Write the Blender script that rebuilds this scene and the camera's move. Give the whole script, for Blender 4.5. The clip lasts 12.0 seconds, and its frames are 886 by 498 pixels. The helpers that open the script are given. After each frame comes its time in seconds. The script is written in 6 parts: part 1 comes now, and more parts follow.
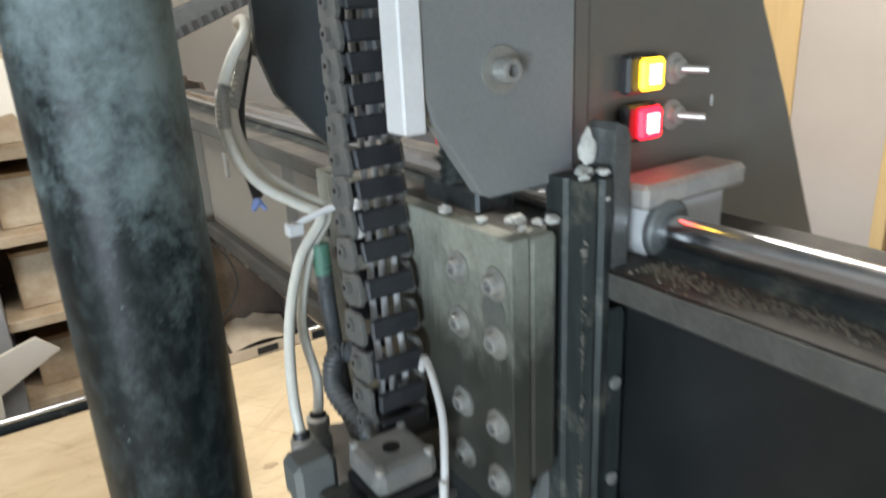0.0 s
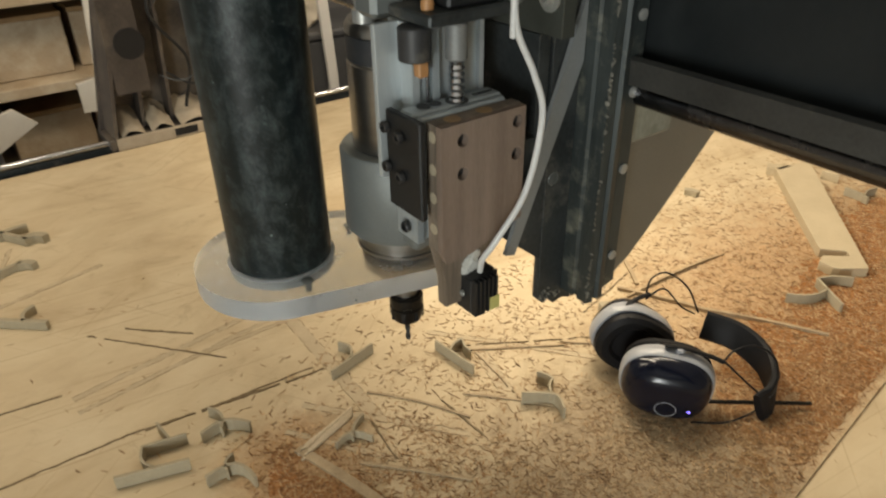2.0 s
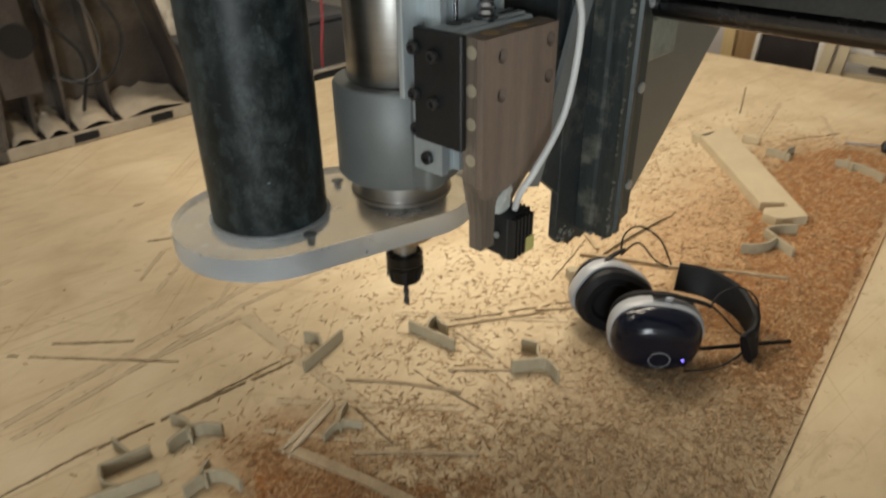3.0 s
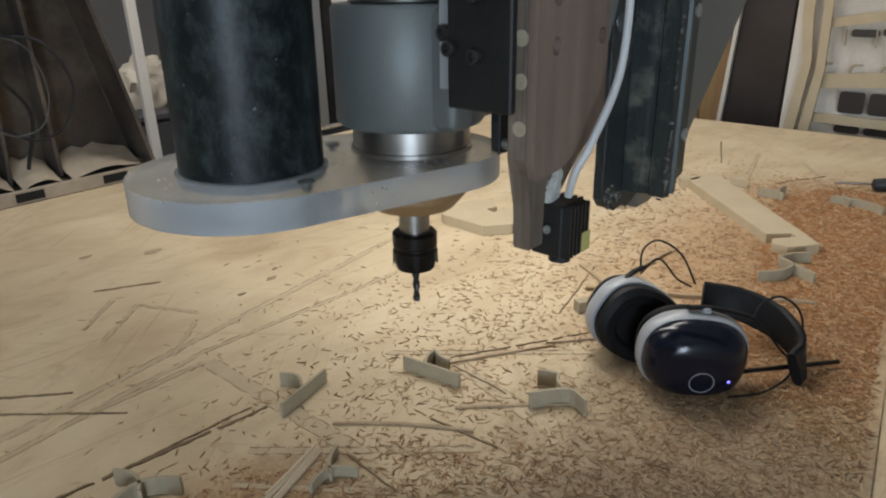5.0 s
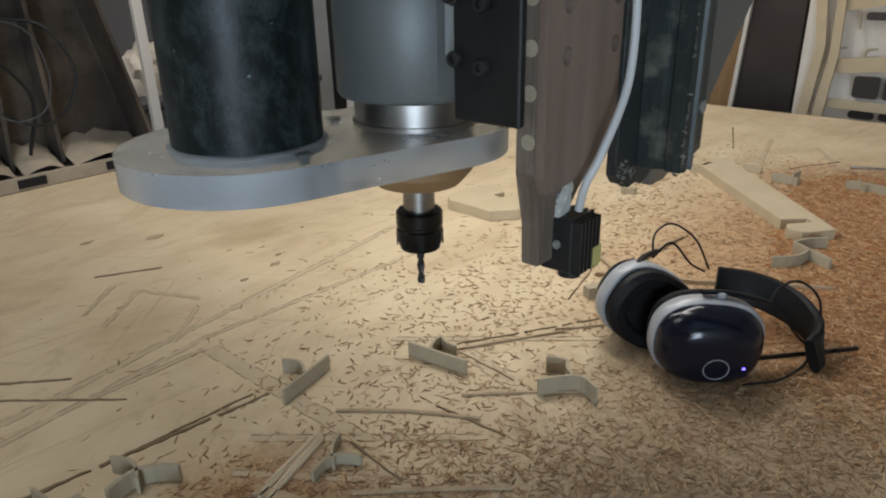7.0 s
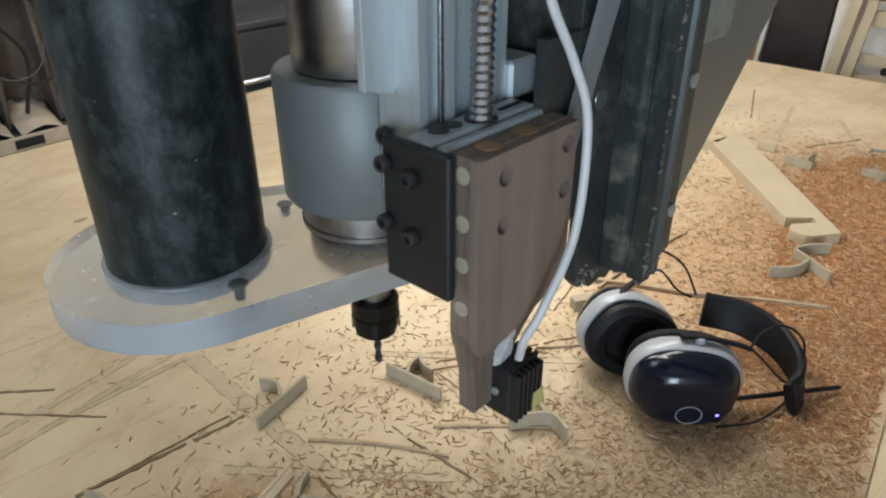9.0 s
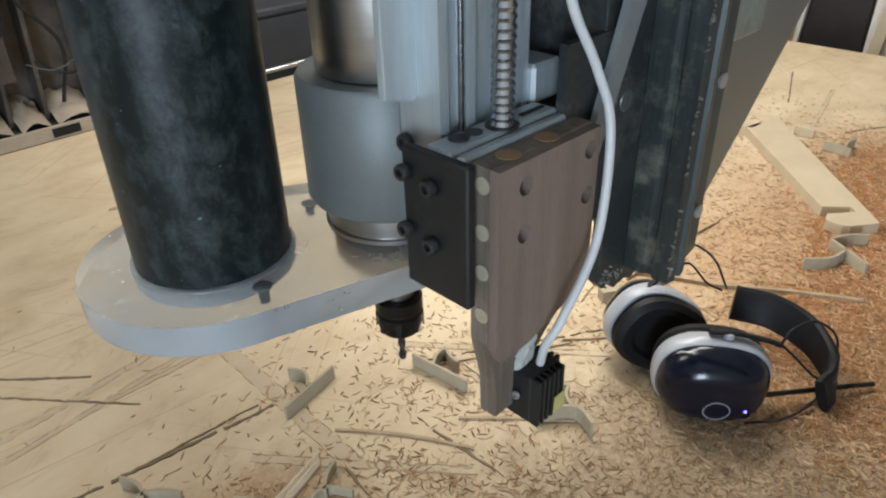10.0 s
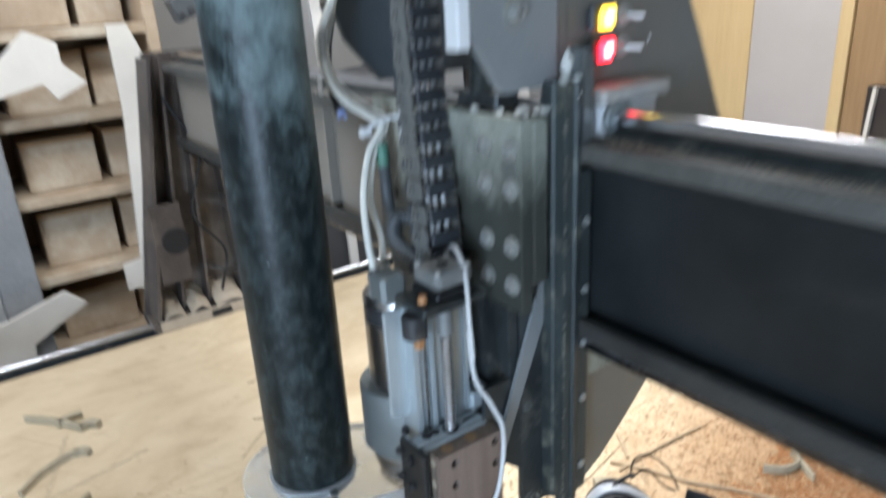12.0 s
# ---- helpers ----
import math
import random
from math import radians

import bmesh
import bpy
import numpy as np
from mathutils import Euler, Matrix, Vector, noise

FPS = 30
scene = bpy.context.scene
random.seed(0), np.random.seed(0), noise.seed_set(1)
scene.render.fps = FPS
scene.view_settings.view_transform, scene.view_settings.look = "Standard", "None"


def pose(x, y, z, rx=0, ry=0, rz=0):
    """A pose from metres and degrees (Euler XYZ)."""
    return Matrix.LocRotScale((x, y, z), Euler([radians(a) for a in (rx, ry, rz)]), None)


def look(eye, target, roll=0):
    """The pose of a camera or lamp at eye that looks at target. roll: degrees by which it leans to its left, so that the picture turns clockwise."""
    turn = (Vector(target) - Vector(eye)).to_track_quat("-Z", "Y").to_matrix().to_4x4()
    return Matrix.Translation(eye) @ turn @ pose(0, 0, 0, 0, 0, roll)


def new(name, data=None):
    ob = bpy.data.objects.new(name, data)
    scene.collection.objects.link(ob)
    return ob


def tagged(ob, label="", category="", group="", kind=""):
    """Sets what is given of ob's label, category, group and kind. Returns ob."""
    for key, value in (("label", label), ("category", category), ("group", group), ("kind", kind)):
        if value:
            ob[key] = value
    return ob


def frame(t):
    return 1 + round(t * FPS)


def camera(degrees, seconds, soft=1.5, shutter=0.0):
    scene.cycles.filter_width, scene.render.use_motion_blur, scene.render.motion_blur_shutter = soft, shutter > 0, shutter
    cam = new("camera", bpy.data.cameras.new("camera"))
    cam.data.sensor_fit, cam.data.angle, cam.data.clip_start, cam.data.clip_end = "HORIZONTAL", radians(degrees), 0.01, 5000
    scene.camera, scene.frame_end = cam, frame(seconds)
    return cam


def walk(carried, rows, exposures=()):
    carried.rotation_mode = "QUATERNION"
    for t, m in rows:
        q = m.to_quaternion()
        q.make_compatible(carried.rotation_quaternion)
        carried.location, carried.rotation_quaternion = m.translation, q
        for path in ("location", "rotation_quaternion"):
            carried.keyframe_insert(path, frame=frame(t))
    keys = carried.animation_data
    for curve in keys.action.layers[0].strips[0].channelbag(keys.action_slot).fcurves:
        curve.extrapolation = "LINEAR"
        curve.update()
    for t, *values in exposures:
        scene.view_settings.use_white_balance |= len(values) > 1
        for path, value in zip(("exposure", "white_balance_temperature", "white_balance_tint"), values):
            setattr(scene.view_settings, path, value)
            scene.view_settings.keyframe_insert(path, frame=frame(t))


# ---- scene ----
cam = camera(64.41, 12.0, soft=2.1, shutter=0.7)
PATH = [
    (0, pose(-0.1728, -0.4180, 0.8282, 70.79, 2.72, -33.95)),
    (0.5, pose(-0.2250, -0.4704, 0.7907, 68.82, 1.00, -35.44)),
    (1, pose(-0.2833, -0.4922, 0.7012, 61.55, 0.81, -34.58)),
    (1.5, pose(-0.3052, -0.4972, 0.6580, 59.11, 1.30, -34.53)),
    (2, pose(-0.3136, -0.4932, 0.6516, 58.85, 0.74, -36.61)),
    (2.5, look((-0.323, -0.456, 0.596), (0.752, 0.851, -0.470), 0.2)),
    (3, look((-0.380, -0.416, 0.572), (0.869, 0.789, -0.422), -0.7)),
    (5, pose(-0.3687, -0.3383, 0.4297, 68.56, 0.75, -50.19)),
    (5.5, pose(-0.3644, -0.3305, 0.4171, 68.34, 0.67, -50.15)),
    (6, pose(-0.3626, -0.3250, 0.4134, 67.93, 0.78, -49.69)),
    (6.5, pose(-0.3557, -0.3257, 0.4141, 67.73, 1.10, -49.76)),
    (7, pose(-0.3549, -0.3277, 0.4140, 67.81, 0.96, -49.66)),
    (7.5, pose(-0.3553, -0.3294, 0.4283, 67.93, 0.74, -49.29)),
    (9.5, pose(-0.2571, -0.3156, 0.5320, 58.71, 0.76, -46.34)),
    (10, pose(-0.2642, -0.3171, 0.5316, 58.98, 1.29, -45.08)),
    (10.5, pose(-0.2655, -0.3194, 0.5310, 59.35, 0.92, -44.91)),
    (11, pose(-0.2764, -0.3467, 0.5620, 60.35, 0.67, -44.52)),
    (11.5, pose(-0.3294, -0.4428, 0.6785, 64.12, 1.05, -39.34)),
    (12, pose(-0.3551, -0.5953, 0.8188, 69.45, 2.95, -35.98)),
]
walk(cam, PATH, exposures=[(0.0, 0.36, 6250, 10), (0.5, 0.55, 6300, 10), (1.2, 0.05, 6950, 10), (2.0, -0.32, 7600, 10), (3.0, -0.50, 7000, 10), (5.0, -0.74, 6000, 10), (7.5, -0.78, 5950, 10), (9.4, -0.17, 5950, 10), (11.0, -0.15, 5950, 10), (11.5, 0.0, 5900, 10), (12.0, 0.28, 5450, 10)])

# ---------------------------------------------------------------- light
world = bpy.data.worlds.new("world")
scene.world = world
world.use_nodes = True
world.node_tree.nodes["Background"].inputs[0].default_value = (0.75, 0.85, 1.0, 1)
world.node_tree.nodes["Background"].inputs[1].default_value = 0.06


def area_lamp(name, eye, target, sx, sy, power, colour):
    data = bpy.data.lights.new(name, "AREA")
    data.shape, data.size, data.size_y, data.energy, data.color = "RECTANGLE", sx, sy, power, colour
    ob = new(name, data)
    ob.matrix_world = look(eye, target)
    return ob


# fluorescent tubes under the workshop ceiling, the second added to brighten the far side; an unseen cool fill added
# behind the camera; and the work light under the gantry
area_lamp("tube_light", (1.20, 0.70, 1.85), (1.15, 0.45, 0), 1.5, 0.22, 36, (1.0, 0.92, 0.80))
area_lamp("tube_light", (-0.60, 0.95, 1.85), (0.40, 1.75, 0.2), 1.5, 0.22, 26, (1.0, 0.93, 0.83))
area_lamp("front_fill_light", (-2.25, -1.75, 0.45), (0, -0.05, 0.50), 0.8, 0.9, 76, (0.80, 0.91, 1.0))
area_lamp("work_light", (0.34, 0.28, 0.458), (0.90, 0.18, 0), 0.60, 0.05, 4.8, (1.0, 0.93, 0.80))


# ---------------------------------------------------------------- materials
class Mat:
    """A small node builder."""

    def __init__(self, name):
        self.m = bpy.data.materials.new(name)
        self.m.use_nodes = True
        self.t = self.m.node_tree
        self.b = self.t.nodes["Principled BSDF"]
        self.co = self.t.nodes.new("ShaderNodeTexCoord").outputs["Object"]

    def node(self, kind, **inputs):
        n = self.t.nodes.new(kind)
        for k, v in inputs.items():
            sock = n.inputs[k.replace("_", " ")]
            if isinstance(v, bpy.types.NodeSocket):
                self.t.links.new(v, sock)
            else:
                sock.default_value = v
        return n

    def link(self, a, b):
        self.t.links.new(a, b)

    def noise(self, scale, detail=5, rough=0.6, stretch=None, distort=0.0):
        co = self.co
        if stretch:
            mp = self.t.nodes.new("ShaderNodeMapping")
            mp.inputs["Scale"].default_value = stretch
            self.link(self.co, mp.inputs["Vector"])
            co = mp.outputs[0]
        return self.node("ShaderNodeTexNoise", Vector=co, Scale=scale, Detail=detail, Roughness=rough, Distortion=distort).outputs["Fac"]

    def ramp(self, fac, stops):
        n = self.t.nodes.new("ShaderNodeValToRGB")
        self.link(fac, n.inputs[0])
        e = n.color_ramp.elements
        while len(e) < len(stops):
            e.new(0.5)
        for el, (p, c) in zip(e, stops):
            el.position, el.color = p, (*c, 1) if not isinstance(c, (int, float)) else (c, c, c, 1)
        return n.outputs[0]

    def mix(self, fac, a, b):
        n = self.t.nodes.new("ShaderNodeMix")
        n.data_type = "RGBA"
        for sock, v in ((n.inputs[0], fac), (n.inputs[6], a), (n.inputs[7], b)):
            if isinstance(v, bpy.types.NodeSocket):
                self.link(v, sock)
            else:
                sock.default_value = v if isinstance(v, (int, float)) else (*v, 1)
        return n.outputs[2]

    def math(self, op, a, b=0.0, c=0.0):
        n = self.t.nodes.new("ShaderNodeMath")
        n.operation = op
        for sock, v in zip(n.inputs, (a, b, c)):
            if isinstance(v, bpy.types.NodeSocket):
                self.link(v, sock)
            else:
                sock.default_value = v
        return n.outputs[0]

    def bump(self, height, strength=0.3, dist=0.001):
        n = self.node("ShaderNodeBump", Height=height, Strength=strength, Distance=dist)
        self.link(n.outputs[0], self.b.inputs["Normal"])

    def done(self, colour=None, rough=0.5, metal=0.0):
        for sock, v in ((self.b.inputs["Base Color"], colour), (self.b.inputs["Roughness"], rough), (self.b.inputs["Metallic"], metal)):
            if isinstance(v, bpy.types.NodeSocket):
                self.link(v, sock)
            elif v is not None:
                sock.default_value = (*v, 1) if isinstance(v, tuple) else v
        return self.m


def surface(name, dark, light, rough=0.5, metal=0.0, scale=30, fine=350, bump=0.15, stretch=None, dust=None, dust_at=0.6, spread=0.2):
    """Two-scale mottled surface; dust: a colour that lies in blotches."""
    m = Mat(name)
    a = m.noise(scale, 6, 0.65, stretch)
    f = m.noise(fine, 3, 0.6, stretch)
    col = m.ramp(m.math("MULTIPLY_ADD", f, 0.35, m.math("MULTIPLY", a, 0.65)), [(0.3, dark), (0.7, light)])
    r = m.math("MULTIPLY_ADD", a, 0.25, rough - 0.12)
    if dust:
        d = m.ramp(m.noise(scale * 0.7, 8, 0.7, distort=0.15), [(dust_at - spread / 2, 0.0), (dust_at + spread / 2, 1.0)])
        col = m.mix(d, col, dust)
        r = m.math("MAXIMUM", r, m.math("MULTIPLY", d, 0.85))
    m.bump(f, bump, 0.0006)
    return m.done(col, r, metal)


def glow(name, colour, strength):
    m = Mat(name)
    m.b.inputs["Emission Color"].default_value = (*colour, 1)
    m.b.inputs["Emission Strength"].default_value = strength
    return m.done(colour, 0.4)


DUST = (0.50, 0.42, 0.31)
steel_dark = surface("dark_steel", (0.022, 0.026, 0.028), (0.07, 0.08, 0.082), 0.5, 0.55, 18, 260, 0.2, dust=(0.22, 0.21, 0.18), dust_at=0.66)
steel_plate = surface("grey_painted_plate", (0.150, 0.152, 0.146), (0.225, 0.225, 0.212), 0.36, 0.6, 6, 500, 0.08, dust=(0.22, 0.195, 0.16), dust_at=0.62, spread=0.35)
bolt_plate_grey = surface("light_grey_plate", (0.19, 0.205, 0.21), (0.27, 0.285, 0.29), 0.45, 0.3, 7, 400, 0.08, dust=(0.30, 0.29, 0.27), dust_at=0.68)
shield_grey = surface("greasy_grey_shield", (0.07, 0.078, 0.078), (0.20, 0.21, 0.205), 0.35, 0.5, 30, 300, 0.2)
steel_green = surface("greenish_ground_steel", (0.15, 0.17, 0.145), (0.36, 0.375, 0.33), 0.42, 0.35, 12, 300, 0.15, (1, 1, 0.45), dust=(0.055, 0.06, 0.048), dust_at=0.60, spread=0.22)


def make_oily_steel():
    """Ground steel with a greenish dust film, dark with oil towards its lower bolts."""
    m = Mat("oily_green_steel")
    wear = m.noise(12, 6, 0.65, (1, 1, 0.45))
    col = m.ramp(m.math("MULTIPLY_ADD", m.noise(300, 3, 0.6), 0.3, m.math("MULTIPLY", wear, 0.7)), [(0.3, (0.14, 0.155, 0.13)), (0.7, (0.37, 0.385, 0.335))])
    sep = m.node("ShaderNodeSeparateXYZ", Vector=m.co)
    run = m.noise(26, 7, 0.7, (1, 1, 0.35), 0.6)
    oil = m.ramp(m.math("MULTIPLY_ADD", m.math("SUBTRACT", 0.680, sep.outputs[2]), 5.0, run), [(0.48, 0.0), (0.80, 1.0)])
    col = m.mix(m.math("MULTIPLY", oil, 0.9), col, (0.022, 0.024, 0.02))
    m.bump(wear, 0.15, 0.0006)
    return m.done(col, m.math("MULTIPLY_ADD", oil, -0.08, 0.50), 0.12)


oily_steel = make_oily_steel()


def make_beam_paint():
    """Worn black paint, going over to a rougher brown-grey beyond the spindle."""
    m = Mat("worn_dark_beam_paint")
    wear = m.noise(8, 6, 0.65)
    col = m.ramp(wear, [(0.3, (0.008, 0.010, 0.011)), (0.7, (0.021, 0.024, 0.025))])
    sep = m.node("ShaderNodeSeparateXYZ", Vector=m.co)
    cloud = m.noise(9, 8, 0.7, (1, 0.5, 1), 0.4)
    film = m.ramp(m.math("MULTIPLY_ADD", sep.outputs[1], 2.2, m.math("MULTIPLY", cloud, 0.7)), [(0.38, 0.0), (0.95, 0.85)])
    scuff = m.ramp(m.noise(14, 8, 0.72, (1, 0.3, 1), 0.5), [(0.58, 0.0), (0.80, 0.5)])
    col = m.mix(scuff, col, (0.045, 0.044, 0.040))
    col = m.mix(film, col, (0.23, 0.21, 0.178))
    m.b.inputs["Specular IOR Level"].default_value = 0.22
    m.bump(m.noise(200, 3, 0.6), 0.12, 0.0006)
    return m.done(col, m.math("MULTIPLY_ADD", film, 0.3, 0.34))


beam_paint = make_beam_paint()
blue_plate = surface("blue_grey_plate", (0.045, 0.056, 0.066), (0.085, 0.100, 0.112), 0.5, 0.1, 9, 300, 0.1)
# dusty flange, darkened with the shade between rod and lip
beam_edge = surface("dusty_flange", (0.030, 0.029, 0.027), (0.068, 0.064, 0.056), 0.6, 0.1, 18, 300, 0.3, dust=(0.16, 0.145, 0.12), dust_at=0.66, spread=0.3)
rail_steel = surface("greasy_rail_steel", (0.014, 0.019, 0.020), (0.062, 0.075, 0.074), 0.46, 0.35, 40, 300, 0.2, (1, 1, 0.12), dust=(0.2, 0.2, 0.16), dust_at=0.64)
chrome = surface("polished_rod", (0.55, 0.56, 0.58), (0.7, 0.7, 0.72), 0.2, 1.0, 60, 600, 0.03)
dark_rod = surface("dark_polished_rod", (0.10, 0.10, 0.11), (0.17, 0.17, 0.18), 0.25, 1.0, 40, 500, 0.03)
steel_turned = surface("turned_stainless", (0.28, 0.27, 0.255), (0.42, 0.41, 0.39), 0.33, 1.0, 12, 400, 0.05, (0.1, 0.1, 4))
alu = surface("bare_aluminium", (0.34, 0.385, 0.405), (0.50, 0.545, 0.56), 0.40, 0.45, 20, 500, 0.08, (1, 1, 0.1))
clamp_grey = surface("grey_cast_clamp", (0.13, 0.145, 0.145), (0.19, 0.205, 0.20), 0.5, 0.35, 14, 600, 0.1, dust=(0.36, 0.35, 0.32), dust_at=0.72)
black_iron = surface("black_oxide_plate", (0.008, 0.009, 0.010), (0.024, 0.025, 0.026), 0.5, 0.3, 20, 400, 0.1, dust=(0.12, 0.11, 0.095), dust_at=0.72)
nut_black = surface("black_collet_nut", (0.012, 0.011, 0.01), (0.03, 0.028, 0.025), 0.3, 0.7, 50, 500, 0.1)
plastic_black = surface("black_plastic", (0.012, 0.013, 0.015), (0.028, 0.03, 0.033), 0.5, 0.0, 30, 500, 0.1, dust=(0.13, 0.12, 0.1), dust_at=0.68)
chain_grey = surface("dusty_chain_plastic", (0.075, 0.08, 0.076), (0.14, 0.14, 0.13), 0.6, 0.0, 30, 400, 0.15)
chain_black = surface("dark_chain_plastic", (0.008, 0.010, 0.013), (0.024, 0.028, 0.034), 0.5, 0.0, 40, 400, 0.15)
cap_dusty = surface("dust_caked_grey", (0.22, 0.22, 0.21), (0.36, 0.35, 0.33), 0.7, 0.1, 30, 300, 0.4, dust=(0.45, 0.42, 0.37), dust_at=0.55, spread=0.35)
motor_grey = surface("dusty_motor_cap", (0.15, 0.16, 0.16), (0.24, 0.245, 0.24), 0.55, 0.3, 25, 500, 0.1, dust=(0.28, 0.265, 0.235), dust_at=0.6)
white_plastic = surface("white_plastic", (0.55, 0.57, 0.575), (0.67, 0.68, 0.685), 0.5, 0.0, 20, 300, 0.05)
hose_clear = surface("milky_hose", (0.56, 0.56, 0.50), (0.70, 0.69, 0.63), 0.35, 0.0, 30, 300, 0.05)
cable_white = surface("white_cable_sheath", (0.50, 0.51, 0.51), (0.60, 0.61, 0.61), 0.4, 0.0, 30, 300, 0.03)
wire_grey = surface("grey_wire", (0.34, 0.35, 0.36), (0.5, 0.51, 0.52), 0.5)
conduit_grey = surface("grey_corrugated_conduit", (0.04, 0.046, 0.05), (0.085, 0.092, 0.096), 0.5, 0.0, 40, 300, 0.1)
green_wire = surface("green_sleeve", (0.06, 0.16, 0.11), (0.10, 0.22, 0.16), 0.5)
orange_cap = surface("orange_cap", (0.34, 0.16, 0.06), (0.46, 0.24, 0.10), 0.5)
paste = surface("white_grease", (0.40, 0.41, 0.38), (0.62, 0.63, 0.60), 0.4, 0.0, 200, 600, 0.6)
grease_brown = surface("caked_dust", (0.09, 0.09, 0.078), (0.20, 0.195, 0.168), 0.8, 0.0, 120, 600, 0.8)
mdf = surface("mdf_face", (0.42, 0.34, 0.22), (0.52, 0.43, 0.29), 0.75, 0.0, 20, 700, 0.2)
mdf_edge = surface("mdf_grey_edge", (0.30, 0.255, 0.175), (0.40, 0.345, 0.24), 0.8, 0.0, 60, 700, 0.3)
chip_mat = Mat("wood_chip")
_r = chip_mat.node("ShaderNodeNewGeometry").outputs["Random Per Island"]
chip_mat = chip_mat.done(chip_mat.ramp(_r, [(0.0, (0.15, 0.085, 0.042)), (0.45, (0.31, 0.195, 0.10)), (1.0, (0.52, 0.38, 0.23))]), 0.8)
fibre_mat = Mat("wood_fibre")
_r = fibre_mat.node("ShaderNodeNewGeometry").outputs["Random Per Island"]
fibre_mat = fibre_mat.done(fibre_mat.ramp(_r, [(0.0, (0.15, 0.066, 0.026)), (0.45, (0.37, 0.20, 0.088)), (1.0, (0.62, 0.43, 0.24))]), 0.85)
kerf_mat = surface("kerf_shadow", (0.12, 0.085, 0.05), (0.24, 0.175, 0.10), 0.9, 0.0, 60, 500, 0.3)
track_mat = surface("routed_groove", (0.40, 0.315, 0.205), (0.53, 0.43, 0.29), 0.8, 0.0, 25, 500, 0.3)
edge_mat = surface("groove_shade_and_clod", (0.30, 0.225, 0.135), (0.44, 0.345, 0.225), 0.9, 0.0, 60, 500, 0.3)
lower_edge = surface("dusty_lower_flange", (0.018, 0.019, 0.019), (0.05, 0.05, 0.046), 0.55, 0.2, 16, 300, 0.25, dust=(0.11, 0.10, 0.08), dust_at=0.66)
lip_mat = surface("pale_flange_lip", (0.045, 0.048, 0.046), (0.13, 0.13, 0.118), 0.55, 0.3, 22, 300, 0.3)
wall_white = surface("white_wall_paint", (0.56, 0.55, 0.53), (0.64, 0.63, 0.61), 0.7, 0.0, 3, 120, 0.1)
panel_pink = surface("pale_panel", (0.38, 0.345, 0.32), (0.43, 0.395, 0.37), 0.5, 0.0, 4, 200, 0.05)
wood_yellow = surface("yellow_wood", (0.48, 0.34, 0.16), (0.58, 0.43, 0.22), 0.55, 0.0, 12, 200, 0.1, (4, 4, 0.3))
wood_brown = surface("brown_wood", (0.22, 0.13, 0.055), (0.33, 0.21, 0.1), 0.55, 0.0, 12, 200, 0.1, (4, 4, 0.3))
wood_dusty = surface("dusty_shelf_wood", (0.29, 0.21, 0.13), (0.45, 0.35, 0.24), 0.75, 0.0, 8, 200, 0.2, dust=DUST, dust_at=0.55)
white_sheet = surface("white_sheet", (0.70, 0.69, 0.67), (0.80, 0.79, 0.77), 0.5, 0.0, 5, 150, 0.05)
board_white = surface("white_offcut_board", (0.52, 0.48, 0.42), (0.63, 0.59, 0.52), 0.65, 0.0, 8, 200, 0.1)
cabinet_opening_dark = surface("dark_cabinet_and_opening", (0.018, 0.014, 0.014), (0.04, 0.032, 0.03), 0.35, 0.0, 6, 200, 0.1, dust=(0.12, 0.09, 0.06), dust_at=0.75)
concrete = surface("workshop_floor", (0.16, 0.15, 0.13), (0.26, 0.24, 0.2), 0.8, 0.0, 4, 90, 0.3)
leg_iron = surface("dusty_leg_iron", (0.028, 0.023, 0.022), (0.095, 0.078, 0.068), 0.5, 0.2, 9, 200, 0.2, (1, 1, 0.5), dust=(0.18, 0.15, 0.115), dust_at=0.60, spread=0.30)
dust_pale = surface("pale_dust_crumbs", (0.17, 0.155, 0.125), (0.30, 0.275, 0.22), 0.9, 0.0, 90)
leg_dust = surface("dust_drift", (0.30, 0.245, 0.18), (0.44, 0.37, 0.28), 0.9, 0.0, 30, 300, 0.5)
muff_navy = surface("navy_gloss_plastic", (0.003, 0.004, 0.009), (0.006, 0.008, 0.017), 0.2, 0.0, 30, 300, 0.03)
muff_grey = surface("light_grey_plastic", (0.29, 0.30, 0.32), (0.33, 0.34, 0.36), 0.28, 0.0, 8, 60, 0.0)
muff_pad = surface("black_cushion_vinyl", (0.005, 0.005, 0.006), (0.010, 0.010, 0.011), 0.55, 0.0, 60, 400, 0.1)
muff_pad.node_tree.nodes["Principled BSDF"].inputs["Specular IOR Level"].default_value = 0.2
muff_navy.node_tree.nodes["Principled BSDF"].inputs["Specular IOR Level"].default_value = 0.35
lamp_amber = glow("amber_lamp_lens", (1.0, 0.62, 0.02), 4.0)
lamp_red = glow("red_lamp_lens", (1.0, 0.004, 0.012), 11.0)
lamp_core_amber = glow("amber_lamp_core", (1.0, 0.8, 0.12), 9.0)
lamp_core_red = glow("red_lamp_core", (1.0, 0.30, 0.27), 6.0)
led_blue = glow("blue_led", (0.2, 0.15, 1.0), 5.0)
sticker = surface("yellow_sticker", (0.4, 0.38, 0.12), (0.55, 0.52, 0.2), 0.5)
tag_blue = surface("blue_wire_tag", (0.12, 0.18, 0.42), (0.2, 0.28, 0.55), 0.5)
dot_wood = surface("birch_dowel_end", (0.31, 0.265, 0.19), (0.43, 0.37, 0.27), 0.6, 0.0, 120)
# near-black for solid pieces that draw the shade in holes, slots and gaps
dark_void = surface("opening_shade_black", (0.006, 0.005, 0.005), (0.012, 0.011, 0.010), 0.9)


